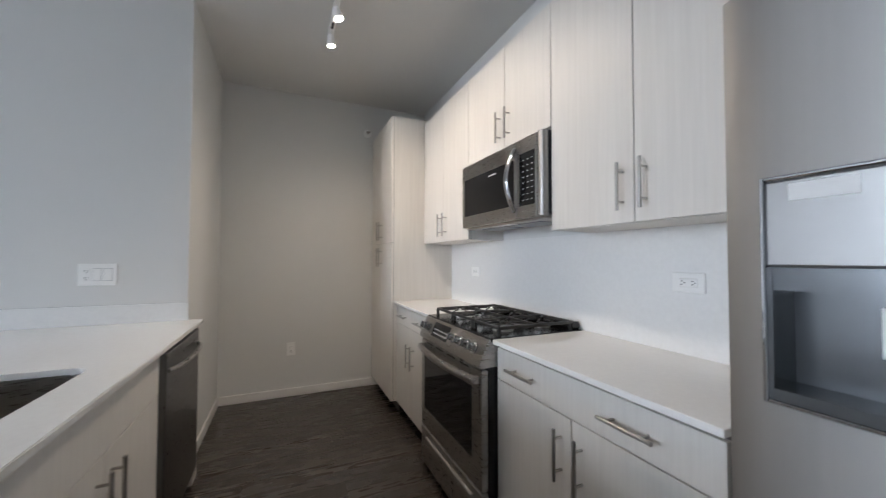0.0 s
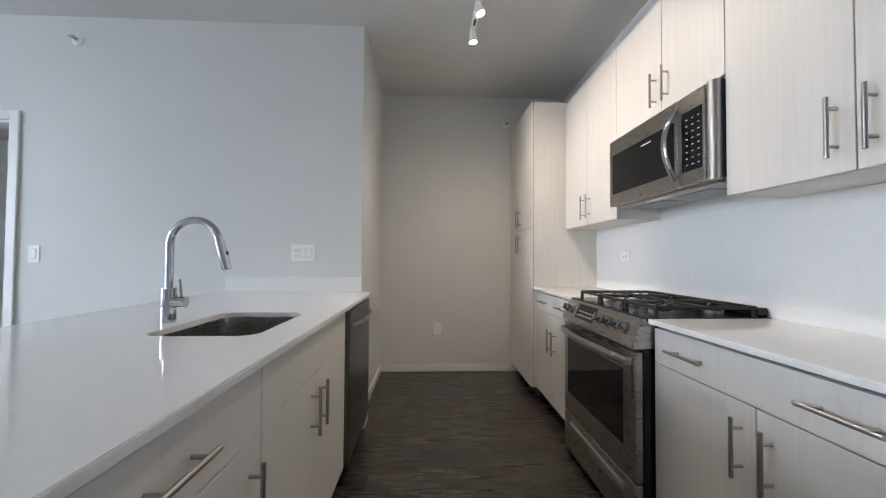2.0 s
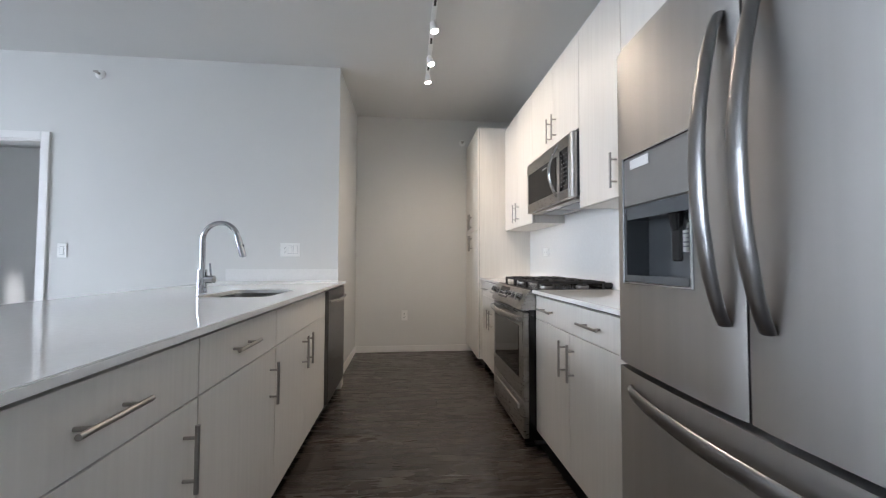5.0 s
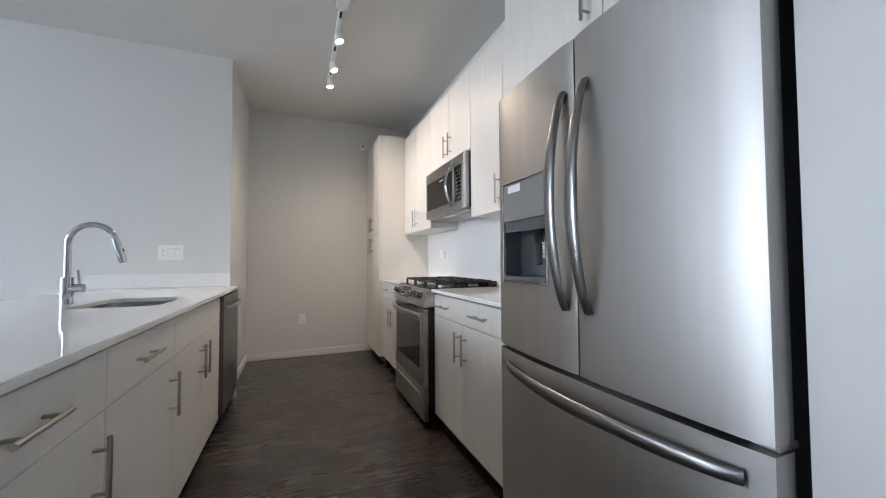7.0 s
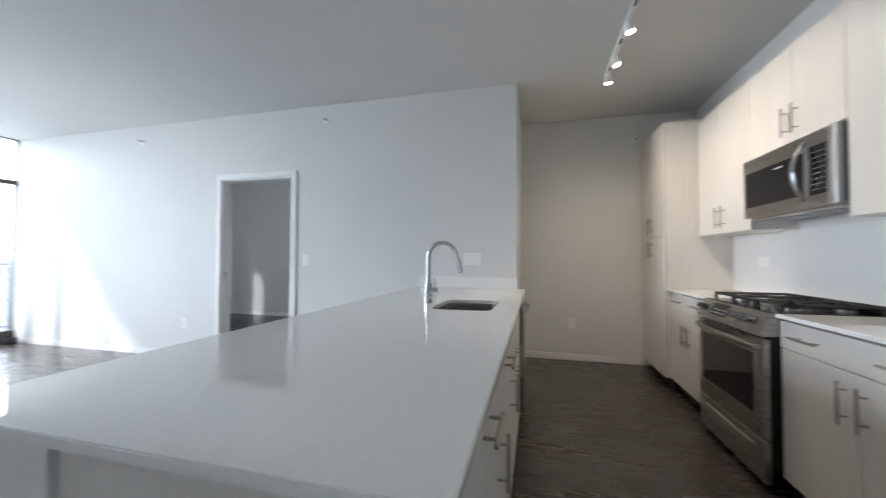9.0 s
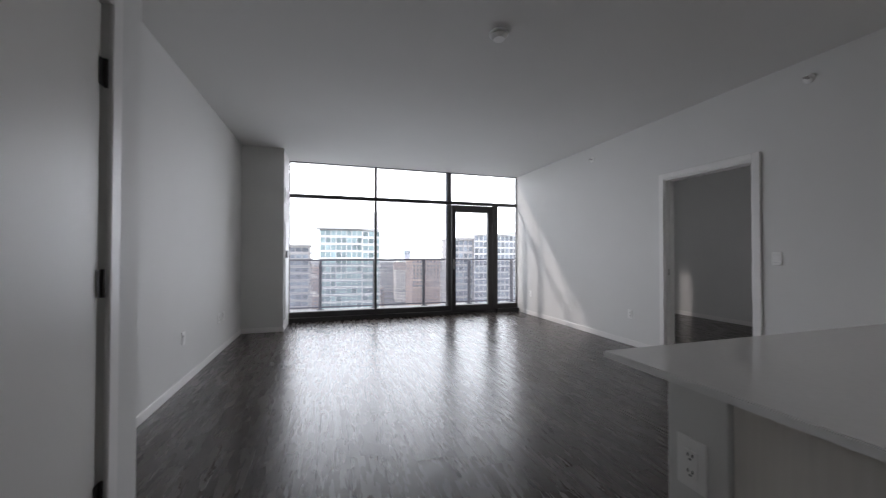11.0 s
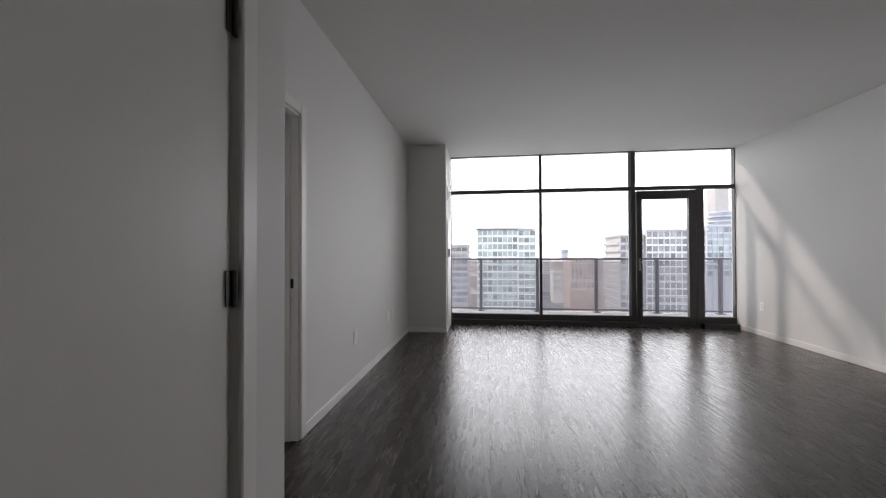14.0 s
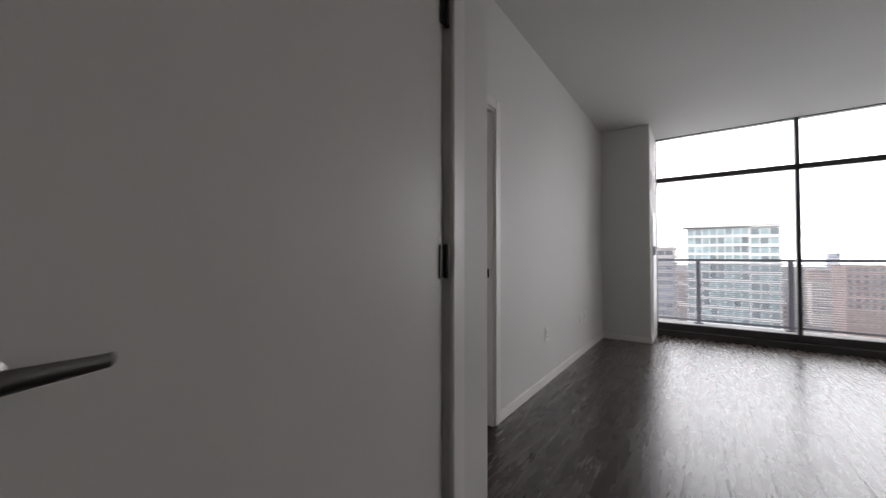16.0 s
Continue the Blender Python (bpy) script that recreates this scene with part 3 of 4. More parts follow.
part("display", slant_plate(2.365, 2.575, 0.018, 0.100, 0.0025), M_BGLASS, panel, "black touch display")
for k in range(7):
    for j in range(2):
        part("print_mark", slant_plate(2.385 + k * 0.026, 2.397 + k * 0.026, 0.035 + j * 0.022, 0.041 + j * 0.022, 0.0036), M_MARK, panel)
part("cooktop", B(SX + 0.045, XR - 0.014, SY0 - 0.003, SY1 + 0.003, 0.905, 0.925, bevel=0.004), M_BLACK, rg, "black enamelled cooktop")
part("rear_trim", B(XR - 0.075, XR - 0.014, SY0 + 0.01, SY1 - 0.01, 0.925, 0.962, bevel=0.008), M_BLACK, rg, "raised black rear vent trim")
for bx_, by, r in ((0.06, 2.13, 0.05), (0.30, 2.13, 0.04), (0.06, 2.60, 0.045), (0.30, 2.60, 0.04), (0.18, 2.365, 0.055)):
    bb = cyl(bmesh.new(), (bx_, by, 0.924), (bx_, by, 0.936), r, 24)
    part("burner", bb, M_NICKEL, rg, "metal gas burner ring", smooth=35)
    part("burner_cap", cyl(bmesh.new(), (bx_, by, 0.936), (bx_, by, 0.946), r * 0.8, 24, r * 0.74), M_IRON, rg, smooth=35)
for gi in range(3):
    g0 = SY0 + 0.012 + gi * 0.2435
    g1 = g0 + 0.240
    gb = bmesh.new()
    for y in (g0 + 0.008, g1 - 0.008):
        box(gb, -0.045, 0.385, y - 0.006, y + 0.006, 0.955, 0.970, bevel=0.003)
    for x in (-0.04, 0.17, 0.38):
        box(gb, x - 0.006, x + 0.006, g0 + 0.002, g1 - 0.002, 0.955, 0.970, bevel=0.003)
    ymid = (g0 + g1) / 2
    for x in (0.06, 0.28):
        for dx, dy in ((0.1, 0), (-0.1, 0), (0, 0.1), (0, -0.1), (0.08, 0.08), (-0.08, 0.08), (0.08, -0.08), (-0.08, -0.08)):
            e = Vector((x + dx, ymid + dy, 0.966))
            s = Vector((x + dx * 0.28, ymid + dy * 0.28, 0.970))
            tube(gb, [e, (e + s) / 2 + Vector((0, 0, 0.003)), s], 0.005, 6)
    for x in (-0.04, 0.38):
        for y in (g0 + 0.01, g1 - 0.01):
            box(gb, x - 0.007, x + 0.007, y - 0.007, y + 0.007, 0.924, 0.957)
    part("grate", gb, M_IRON, rg, "cast iron grate")

# ---------- over-the-range microwave ----------
MX, MY0, MY1, MZ0, MZ1 = 0.136, 1.908, 2.722, 1.478, 1.873
mw = thing("microwave", (0.28, 2.32, MZ0), "stainless steel over-range microwave with black glass door", "microwave")
part("body", B(MX + 0.03, XR - 0.004, MY0 + 0.004, MY1 - 0.004, MZ0 + 0.01, MZ1, bevel=0.003), M_GREY, mw, "dark grey metal case")
md = part("door", B(MX, MX + 0.03, MY0 + 0.215, MY1, MZ0, MZ1, bevel=0.004), M_STEEL, mw)
part("glass", B(MX - 0.002, MX + 0.004, MY0 + 0.235, MY1 - 0.035, MZ0 + 0.07, MZ1 - 0.09, bevel=0.002), M_BGLASS, md, "black glass door window")
part("logo_mark", B(MX - 0.0032, MX, MY0 + 0.40, MY0 + 0.48, MZ1 - 0.125, MZ1 - 0.118), M_MARK, md)
hb = bmesh.new()
pts = [(MX - 0.008 - 0.050 * math.sin(math.pi * k / 16), MY0 + 0.222, MZ0 + 0.035 + (MZ1 - MZ0 - 0.075) * k / 16) for k in range(17)]
tube(hb, pts, 0.01, 12, radii=[(0.018, 0.008)] * 17, flat=Vector((0, 1, 0)))
part("handle", hb, M_CHROME, md, "bowed polished handle", smooth=40)
cpn = part("control_panel", B(MX, MX + 0.03, MY0 + 0.055, MY0 + 0.212, MZ0, MZ1, bevel=0.004), M_STEEL, mw)
part("keypad", B(MX - 0.002, MX + 0.004, MY0 + 0.065, MY0 + 0.185, MZ0 + 0.06, MZ1 - 0.075, bevel=0.002), M_BGLASS, cpn, "black glass keypad")
for r in range(8):
    for k in range(3):
        part("print_mark", B(MX - 0.0030, MX, MY0 + 0.078 + k * 0.034, MY0 + 0.089 + k * 0.034, MZ0 + 0.085 + r * 0.028, MZ0 + 0.0885 + r * 0.028), M_MARK, cpn)
eb = bmesh.new()
tube(eb, [(MX + 0.022, MY0 + 0.030, MZ0), (MX + 0.022, MY0 + 0.030, MZ1)], 0.02, 20, radii=[(0.024, 0.026)] * 2, flat=Vector((1, 0, 0)))
part("end_trim", eb, M_STEELV, mw, "rounded steel edge trim", smooth=40)
part("underside", B(MX + 0.03, XR - 0.03, MY0 + 0.03, MY1 - 0.02, MZ0 - 0.012, MZ0 + 0.01, bevel=0.004), M_NICKEL, mw)
for y in (2.05, 2.37):
    part("filter", B(MX + 0.09, MX + 0.23, y, y + 0.25, MZ0 - 0.016, MZ0 - 0.011), M_ALUL, mw, "grey mesh grease filter")
part("lamp_cover", B(MX + 0.04, MX + 0.08, 2.22, 2.42, MZ0 - 0.015, MZ0 - 0.011), M_PLAST, mw)

# ---------- refrigerator ----------
RY0, RY1, RX, RT = 0.089, 1.045, -0.118, 1.80
fr = thing("refrigerator", (0.15, 0.58, 0), "stainless steel French door refrigerator with water dispenser", "refrigerator")
part("case", B(RX + 0.075, XR - 0.03, RY0 + 0.006, RY1 - 0.006, 0.03, RT - 0.01, bevel=0.004), M_GREY, fr, "dark grey textured case")
part("base", B(RX + 0.10, XR - 0.05, RY0 + 0.03, RY1 - 0.03, 0.0, 0.03), M_TOE, fr)


def bulge(y):
    u_ = (y - (RY0 + RY1) / 2) / ((RY1 - RY0) / 2)
    return RX - 0.022 * (1 - u_ * u_)


def curved(bm, y0, y1, z0, z1, n=10, back=RX + 0.068, off=0.0):
    """A door slab whose front follows the fridge's gentle bow."""
    vs = []
    for k in range(n + 1):
        y = y0 + (y1 - y0) * k / n
        x = bulge(y) + off
        e = 0.006 if k in (0, n) else 0.0
        vs.append([bm.verts.new(p) for p in ((x + e, y, z0), (x + e, y, z1), (back, y, z1), (back, y, z0))])
    for a, b in zip(vs, vs[1:]):
        for k in range(4):
            bm.faces.new((a[k], a[(k + 1) % 4], b[(k + 1) % 4], b[k]))
    bm.faces.new(vs[0])
    bm.faces.new(vs[-1])
    bmesh.ops.recalc_face_normals(bm, faces=bm.faces)
    return bm


YM = 0.559
DZ0 = 0.763
DPY0, DPY1, DPZ0, DPZ1 = 0.704, 0.965, 1.035, 1.413
rd = part("door", curved(bmesh.new(), RY0, YM - 0.003, DZ0, RT), M_STEELV, fr, smooth=25)
bm = bmesh.new()
ys = [YM + 0.003 + (DPY0 - YM - 0.003) * k / 4 for k in range(5)] + [DPY0 + (DPY1 - DPY0) * k / 6 for k in range(1, 7)] + [DPY1 + (RY1 - DPY1) * k / 2 for k in range(1, 3)]
zs = [DZ0, DPZ0, DPZ1, RT]
grid = [[bm.verts.new((bulge(y) + (0.006 if i in (0, len(ys) - 1) else 0), y, z)) for z in zs] for i, y in enumerate(ys)]
back = [[bm.verts.new((RX + 0.068, y, z)) for z in zs] for y in ys]
for i in range(len(ys) - 1):
    for k in range(3):
        if not (k == 1 and DPY0 - 1e-6 <= ys[i] and ys[i + 1] <= DPY1 + 1e-6):
            bm.faces.new((grid[i][k], grid[i + 1][k], grid[i + 1][k + 1], grid[i][k + 1]))
        bm.faces.new((back[i][k], back[i][k + 1], back[i + 1][k + 1], back[i + 1][k]))
    for k in (0, 3):
        bm.faces.new((grid[i][k], grid[i + 1][k], back[i + 1][k], back[i][k]))
for i in (0, len(ys) - 1):
    for k in range(3):
        bm.faces.new((grid[i][k], grid[i][k + 1], back[i][k + 1], back[i][k]))
bmesh.ops.recalc_face_normals(bm, faces=bm.faces)
ld = part("door", bm, M_STEELV, fr, smooth=25)
xd = RX - 0.016
part("dispenser_frame", B(xd - 0.006, xd + 0.05, DPY0 - 0.006, DPY1 + 0.006, DPZ1 - 0.150, DPZ1 + 0.004, bevel=0.005), M_PANEL, ld, "silver dispenser control panel")
part("dispenser_recess", box(box(box(box(B(RX + 0.055, RX + 0.064, DPY0, DPY1, DPZ0, DPZ1 - 0.15), xd - 0.004, RX + 0.06, DPY0 - 0.006, DPY0 + 0.003, DPZ0, DPZ1 - 0.15),
                             xd - 0.004, RX + 0.06, DPY1 - 0.003, DPY1 + 0.006, DPZ0, DPZ1 - 0.15), xd - 0.008, RX + 0.06, DPY0, DPY1, DPZ0 - 0.004, DPZ0 + 0.016),
                             xd - 0.002, RX + 0.06, DPY0, DPY1, DPZ1 - 0.19, DPZ1 - 0.15), M_RECESS, ld, "dark steel dispenser recess")
for y0, y1, z0, z1 in ((DPY0 - 0.012, DPY0 - 0.005, DPZ0 - 0.012, DPZ1 + 0.011), (DPY1 + 0.005, DPY1 + 0.012, DPZ0 - 0.012, DPZ1 + 0.011),
                       (DPY0 - 0.005, DPY1 + 0.005, DPZ0 - 0.012, DPZ0 - 0.005), (DPY0 - 0.005, DPY1 + 0.005, DPZ1 + 0.004, DPZ1 + 0.011)):
    part("rim", B(xd - 0.009, xd + 0.02, y0, y1, z0, z1, bevel=0.002), M_CHROME, ld, "bright dispenser rim")
pb = cyl(bmesh.new(), (RX + 0.02, 0.79, DPZ1 - 0.19), (RX + 0.02, 0.79, DPZ1 - 0.235), 0.026, 20, 0.016)
box(pb, RX + 0.01, RX + 0.022, 0.772, 0.808, DPZ1 - 0.32, DPZ1 - 0.22, bevel=0.005)
part("dispenser_paddle", pb, M_BLACK, ld, "black ice chute and paddle", smooth=35)
part("sticker", B(xd - 0.0075, xd - 0.004, 0.85, 0.935, DPZ1 - 0.035, DPZ1 - 0.006), M_PAPER, ld, "white paper sticker")
part("sticker", B(RX + 0.0525, RX + 0.0555, 0.715, 0.855, DPZ0 + 0.085, DPZ0 + 0.165), M_PAPER, ld, "white printed paper leaflet")
for k in range(5):
    part("print_line", B(RX + 0.0515, RX + 0.053, 0.725 + 0.01 * (k % 2), 0.825 - 0.012 * (k % 3), DPZ0 + 0.098 + k * 0.012, DPZ0 + 0.102 + k * 0.012), M_INK, ld)
fz = part("freezer_drawer", curved(bmesh.new(), RY0, RY1, 0.06, 0.746), M_STEELV, fr, smooth=25)
part("hinge", B(RX + 0.03, RX + 0.09, RY0 + 0.004, RY0 + 0.05, 0.748, 0.761), M_NICKEL, fr, "small metal hinge")


def bow(pts, lift, half, thick, flat):
    n_ = len(pts)
    bm = bmesh.new()
    rad = [(half * (0.75 + 0.25 * math.sin(math.pi * k / (n_ - 1))), thick) for k in range(n_)]
    tube(bm, pts, 0.01, 14, radii=rad, flat=flat)
    return bm


for d_, y, lean in ((rd, YM - 0.050, 1), (ld, YM + 0.046, -1)):
    pts = [(bulge(y) - 0.004 - 0.058 * max(0, math.sin(math.pi * k / 22)) ** 0.75, y, 0.955 + 0.69 * k / 22) for k in range(23)]
    part("handle", bow(pts, 0, 0.022, 0.009, Vector((0, 1, 0))), M_GRIP, d_, "long bowed steel handle", smooth=45)
pts = [(bulge(RY0 + 0.045 + 0.83 * k / 26) - 0.004 - 0.052 * max(0, math.sin(math.pi * k / 26)) ** 0.6, RY0 + 0.045 + 0.83 * k / 26, 0.690) for k in range(27)]
part("handle", bow(pts, 0, 0.022, 0.009, Vector((0, 0, 1))), M_GRIP, fz, "long bowed steel handle", smooth=45)

# ---------- island ----------
IY0, IY1, IB = 0.165, YP - 0.002, -2.431
BK = -2.09        # back panel of the island
cells = [("drawer", 0.225, 0.93), ("drawer", 0.93, 1.508), ("sink", 1.508, 2.432)]
ZI = 0.722
for kind, y0, y1 in cells:
    if kind == "drawer":
        u = unit("base_cabinet", "off-white wood-grain island cabinet with one drawer and one door", IX, 1, BK, y0, y1, ZB, 0.882)
        front(u, "drawer", IX, 1, y0, y1, ZI, 0.882, ("y", y0 + (0.39 if y0 < 0.5 else 0.25), 0.803))
        front(u, "door", IX, 1, y0, y1, ZB, ZI, ("z", y1 - 0.06, 0.585))
    else:
        u = thing("base_cabinet", ((IX + BK) / 2, (y0 + y1) / 2, 0), "off-white wood-grain sink cabinet with two doors", "cabinet", "kitchen cabinets")
        part("body", box(box(box(B(BK, BK + 0.02, y0, y1, ZB, 0.882), BK, IX - 0.021, y0 + 0.001, y0 + 0.02, ZB, 0.882), BK, IX - 0.021, y1 - 0.02, y1 - 0.001, ZB, 0.882),
                         BK, IX - 0.021, y0, y1, ZB, ZB + 0.02), M_LAM, u)
        part("plinth", B(BK, IX - 0.075, y0, y1, 0.0, ZB), M_TOE, u, "black recessed plinth")
        # same added dark sheet, as painted shade in the sink unit's gaps
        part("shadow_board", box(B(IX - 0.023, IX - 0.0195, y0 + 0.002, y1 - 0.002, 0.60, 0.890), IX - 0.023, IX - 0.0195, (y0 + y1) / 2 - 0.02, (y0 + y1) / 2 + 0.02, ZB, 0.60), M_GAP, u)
        ym = (y0 + y1) / 2 - 0.02
        front(u, "false_front", IX, 1, y0, y1, ZI, 0.882)
        front(u, "door", IX, 1, y0, ym, ZB, ZI, ("z", ym - 0.045, 0.60))
        front(u, "door", IX, 1, ym, y1, ZB, ZI, ("z", ym + 0.045, 0.60))
ib = thing("kitchen_island", ((IX + BK) / 2, 0.21, 0), "off-white laminate island end and back panels with a corner post", "island")
part("end_panel", B(BK + 0.002, IX - 0.004, 0.205, 0.224, 0.0, 0.882), M_LAM, ib)
part("back_panel", B(BK - 0.019, BK - 0.001, 0.36, IY1, 0.0, 0.882), M_LAM, ib)
part("post", B(-2.236, BK, 0.19, 0.355, 0.0, C - 0.0215, bevel=0.002), M_WALL, ib, "white painted corner post")
part("filler", B(BK + 0.002, IX, 3.06, IY1 - 0.001, 0.0, 0.882), M_LAM, ib)
# dishwasher
dwz = thing("dishwasher", (-1.75, 2.92, 0), "dark stainless steel built-in dishwasher", "dishwasher")
part("tub", B(-2.05, IX - 0.03, 2.44, 3.05, 0.10, 0.886), M_GREY, dwz)
dd = part("door", B(IX - 0.028, IX + 0.022, 2.438, 3.055, 0.105, 0.882, bevel=0.006, seg=2), M_DKSTEEL, dwz)
hb = bmesh.new()
tube(hb, [(IX + 0.022 + 0.04 * max(0, math.sin(math.pi * k / 14)) ** 0.5, 2.47 + 0.55 * k / 14, 0.805) for k in range(15)], 0.011, 12)
part("handle", hb, M_STEEL, dd, "curved steel bar handle", smooth=40)
part("kick_plate", B(IX - 0.06, IX - 0.04, 2.438, 3.055, 0.0, 0.10), M_TOE, dwz)

# island worktop with the sink cut-out
SKX0, SKX1, SKY0, SKY1 = -1.865, -1.517, 1.715, 2.195


def rounded(x0, x1, y0, y1, r, n=6):
    out = []
    for cx, cy, a0 in ((x1 - r, y1 - r, 0), (x0 + r, y1 - r, 90), (x0 + r, y0 + r, 180), (x1 - r, y0 + r, 270)):
        out += [(cx + r * math.cos(radians(a0 + 90 * k / n)), cy + r * math.sin(radians(a0 + 90 * k / n))) for k in range(n + 1)]
    return out


wt = bmesh.new()
hole = rounded(SKX0, SKX1, SKY0, SKY1, 0.06)
ox0, ox1, oy0, oy1 = IB, -1.374, IY0, IY1
outer = []
cxm, cym = (SKX0 + SKX1) / 2, (SKY0 + SKY1) / 2
for hx, hy in hole:
    dx, dy = hx - cxm, hy - cym
    k = min((ox1 - cxm) / dx if dx > 1e-6 else ((ox0 - cxm) / dx if dx < -1e-6 else 1e9), (oy1 - cym) / dy if dy > 1e-6 else ((oy0 - cym) / dy if dy < -1e-6 else 1e9))
    outer.append((cxm + dx * k, cym + dy * k))
for i, cn in enumerate(((ox1, oy1), (ox0, oy1), (ox0, oy0), (ox1, oy0))):
    seg = range(i * 7, i * 7 + 7)
    j = min(seg, key=lambda q: (outer[q][0] - cn[0]) ** 2 + (outer[q][1] - cn[1]) ** 2)
    outer[j] = cn
rings = [[wt.verts.new((x, y, z)) for x, y in pts] for pts, z in ((hole, C - 0.020), (hole, C), (outer, C), (outer, C - 0.020))]
n_ = len(hole)
for a, b in zip(rings, rings[1:] + rings[:1]):
    for k in range(n_):
        wt.faces.new((a[k], a[(k + 1) % n_], b[(k + 1) % n_], b[k]))
bmesh.ops.recalc_face_normals(wt, faces=wt.faces)
ed = [e for e in wt.edges if len(e.link_faces) == 2 and e.calc_face_angle() > 1.0 and abs(e.verts[0].co.z - C) < 1e-4 and abs(e.verts[1].co.z - C) < 1e-4]
bmesh.ops.bevel(wt, geom=ed, offset=0.003, segments=2, affect='EDGES')
tagged(link("island_worktop", wt, M_QUARTZ), "long glossy white quartz island worktop with undermount sink cut-out", "worktop")
tagged(link("upstand", B(-2.40, XL + 0.008, IY1 - 0.018, IY1, C, C + 0.105, bevel=0.002), M_QUARTZ), "low white quartz upstand against the wall", "upstand")

sk = thing("kitchen_sink", (cxm, cym, C - 0.25), "stainless steel undermount sink", "sink")
sb = bmesh.new()
rr = []
for inset, z, r in ((-0.012, C - 0.0215, 0.07), (0.004, C - 0.022, 0.06), (0.008, C - 0.20, 0.06), (0.04, C - 0.225, 0.05)):
    rr.append([sb.verts.new((x, y, z)) for x, y in rounded(SKX0 + inset, SKX1 - inset, SKY0 + inset, SKY1 - inset, r)])
for a, b in zip(rr, rr[1:]):
    for k in range(len(a)):
        sb.faces.new((a[k], a[(k + 1) % len(a)], b[(k + 1) % len(a)], b[k]))
sb.faces.new(rr[-1])
bmesh.ops.recalc_face_normals(sb, faces=sb.faces)
part("bowl", sb, M_STEEL, sk, smooth=40)
part("drain", cyl(bmesh.new(), (cxm, cym, C - 0.2245), (cxm, cym, C - 0.220), 0.045, 28), M_CHROME, sk, "round chrome drain", smooth=35)

fa = thing("kitchen_faucet", (-1.942, 1.955, C), "tall chrome gooseneck pull-down kitchen faucet", "faucet")
fx, fy = -1.942, 1.955
part("base", cyl(bmesh.new(), (fx, fy, C), (fx, fy, C + 0.128), 0.025, 28), M_CHROME, fa, smooth=35)
R_ = 0.090
pts = [(fx, fy, C + 0.12), (fx, fy, C + 0.21), (fx, fy, C + 0.292)]
pts += [(fx + R_ - R_ * math.cos(a), fy, C + 0.292 + R_ * math.sin(a)) for a in [radians(8 * k) for k in range(1, 22)]]
ex = Vector(pts[-1])
dn = (Vector(pts[-1]) - Vector(pts[-2])).normalized()
part("spout", tube(bmesh.new(), pts + [ex + dn * 0.01], 0.0138, 18), M_CHROME, fa, smooth=45)
sp = cyl(bmesh.new(), ex + dn * 0.005, ex + dn * 0.115, 0.0165, 20, 0.0175)
cyl(sp, ex + dn * 0.115, ex + dn * 0.12, 0.013, 20)
hd = part("spray_head", sp, M_CHROME, fa, smooth=35)
part("button", B(ex.x + 0.022, ex.x + 0.034, fy - 0.006, fy + 0.006, ex.z - 0.075, ex.z - 0.045), M_SLOT, hd, "small dark spray button")
lv = cyl(bmesh.new(), (fx + 0.015, fy, C + 0.075), (fx + 0.062, fy, C + 0.075), 0.021, 22)
part("lever_hub", lv, M_CHROME, fa, smooth=35)
part("lever", tube(bmesh.new(), [(fx + 0.046, fy, C + 0.09), (fx + 0.043, fy, C + 0.125), (fx + 0.038, fy, C + 0.162)], 0.005), M_CHROME, fa, smooth=35)

# ---------- track light ----------
tl = thing("track_light", (-0.66, 2.45, H), "white ceiling track light with three spot heads", "track light")
part("canopy", B(-0.70, -0.62, 1.93, 2.13, H - 0.055, H, bevel=0.004), M_PLAST, tl, "white power feed box")
part("track", B(-0.677, -0.643, 2.13, 3.22, H - 0.026, H - 0.001, bevel=0.003), M_PLAST, tl)
for y in (2.19, 2.62, 3.02):
    part("track_slot", B(-0.668, -0.652, y, y + 0.07, H - 0.0275, H - 0.024), M_SLOT, tl)
for y, aim in ((2.42, Vector((0.25, -0.05, -1))), (2.86, Vector((0.3, -0.1, -1))), (3.16, Vector((0.1, 0.08, -1)))):
    aim = aim.normalized()
    hp = Vector((-0.66, y, H - 0.058))
    head = part("lamp_head", cyl(cyl(bmesh.new(), (-0.66, y, H - 0.024), hp, 0.010, 12), hp - aim * 0.022, hp + aim * 0.045, 0.020, 24, 0.031), M_PLAST, tl, smooth=35)
    part("bulb", cyl(bmesh.new(), hp + aim * 0.0445, hp + aim * 0.0465, 0.024, 24), M_BULB, head, "glowing warm lamp face")
    s = new("spot", bpy.data.lights.new("spot", 'SPOT'))
    s.data.energy, s.data.color, s.data.spot_size, s.data.spot_blend, s.data.shadow_soft_size = SPOT, (1.0, 0.80, 0.57), radians(140), 1.0, 0.03
    s.matrix_world = look(hp + aim * 0.062, hp + aim)

# ---------- small fixtures ----------


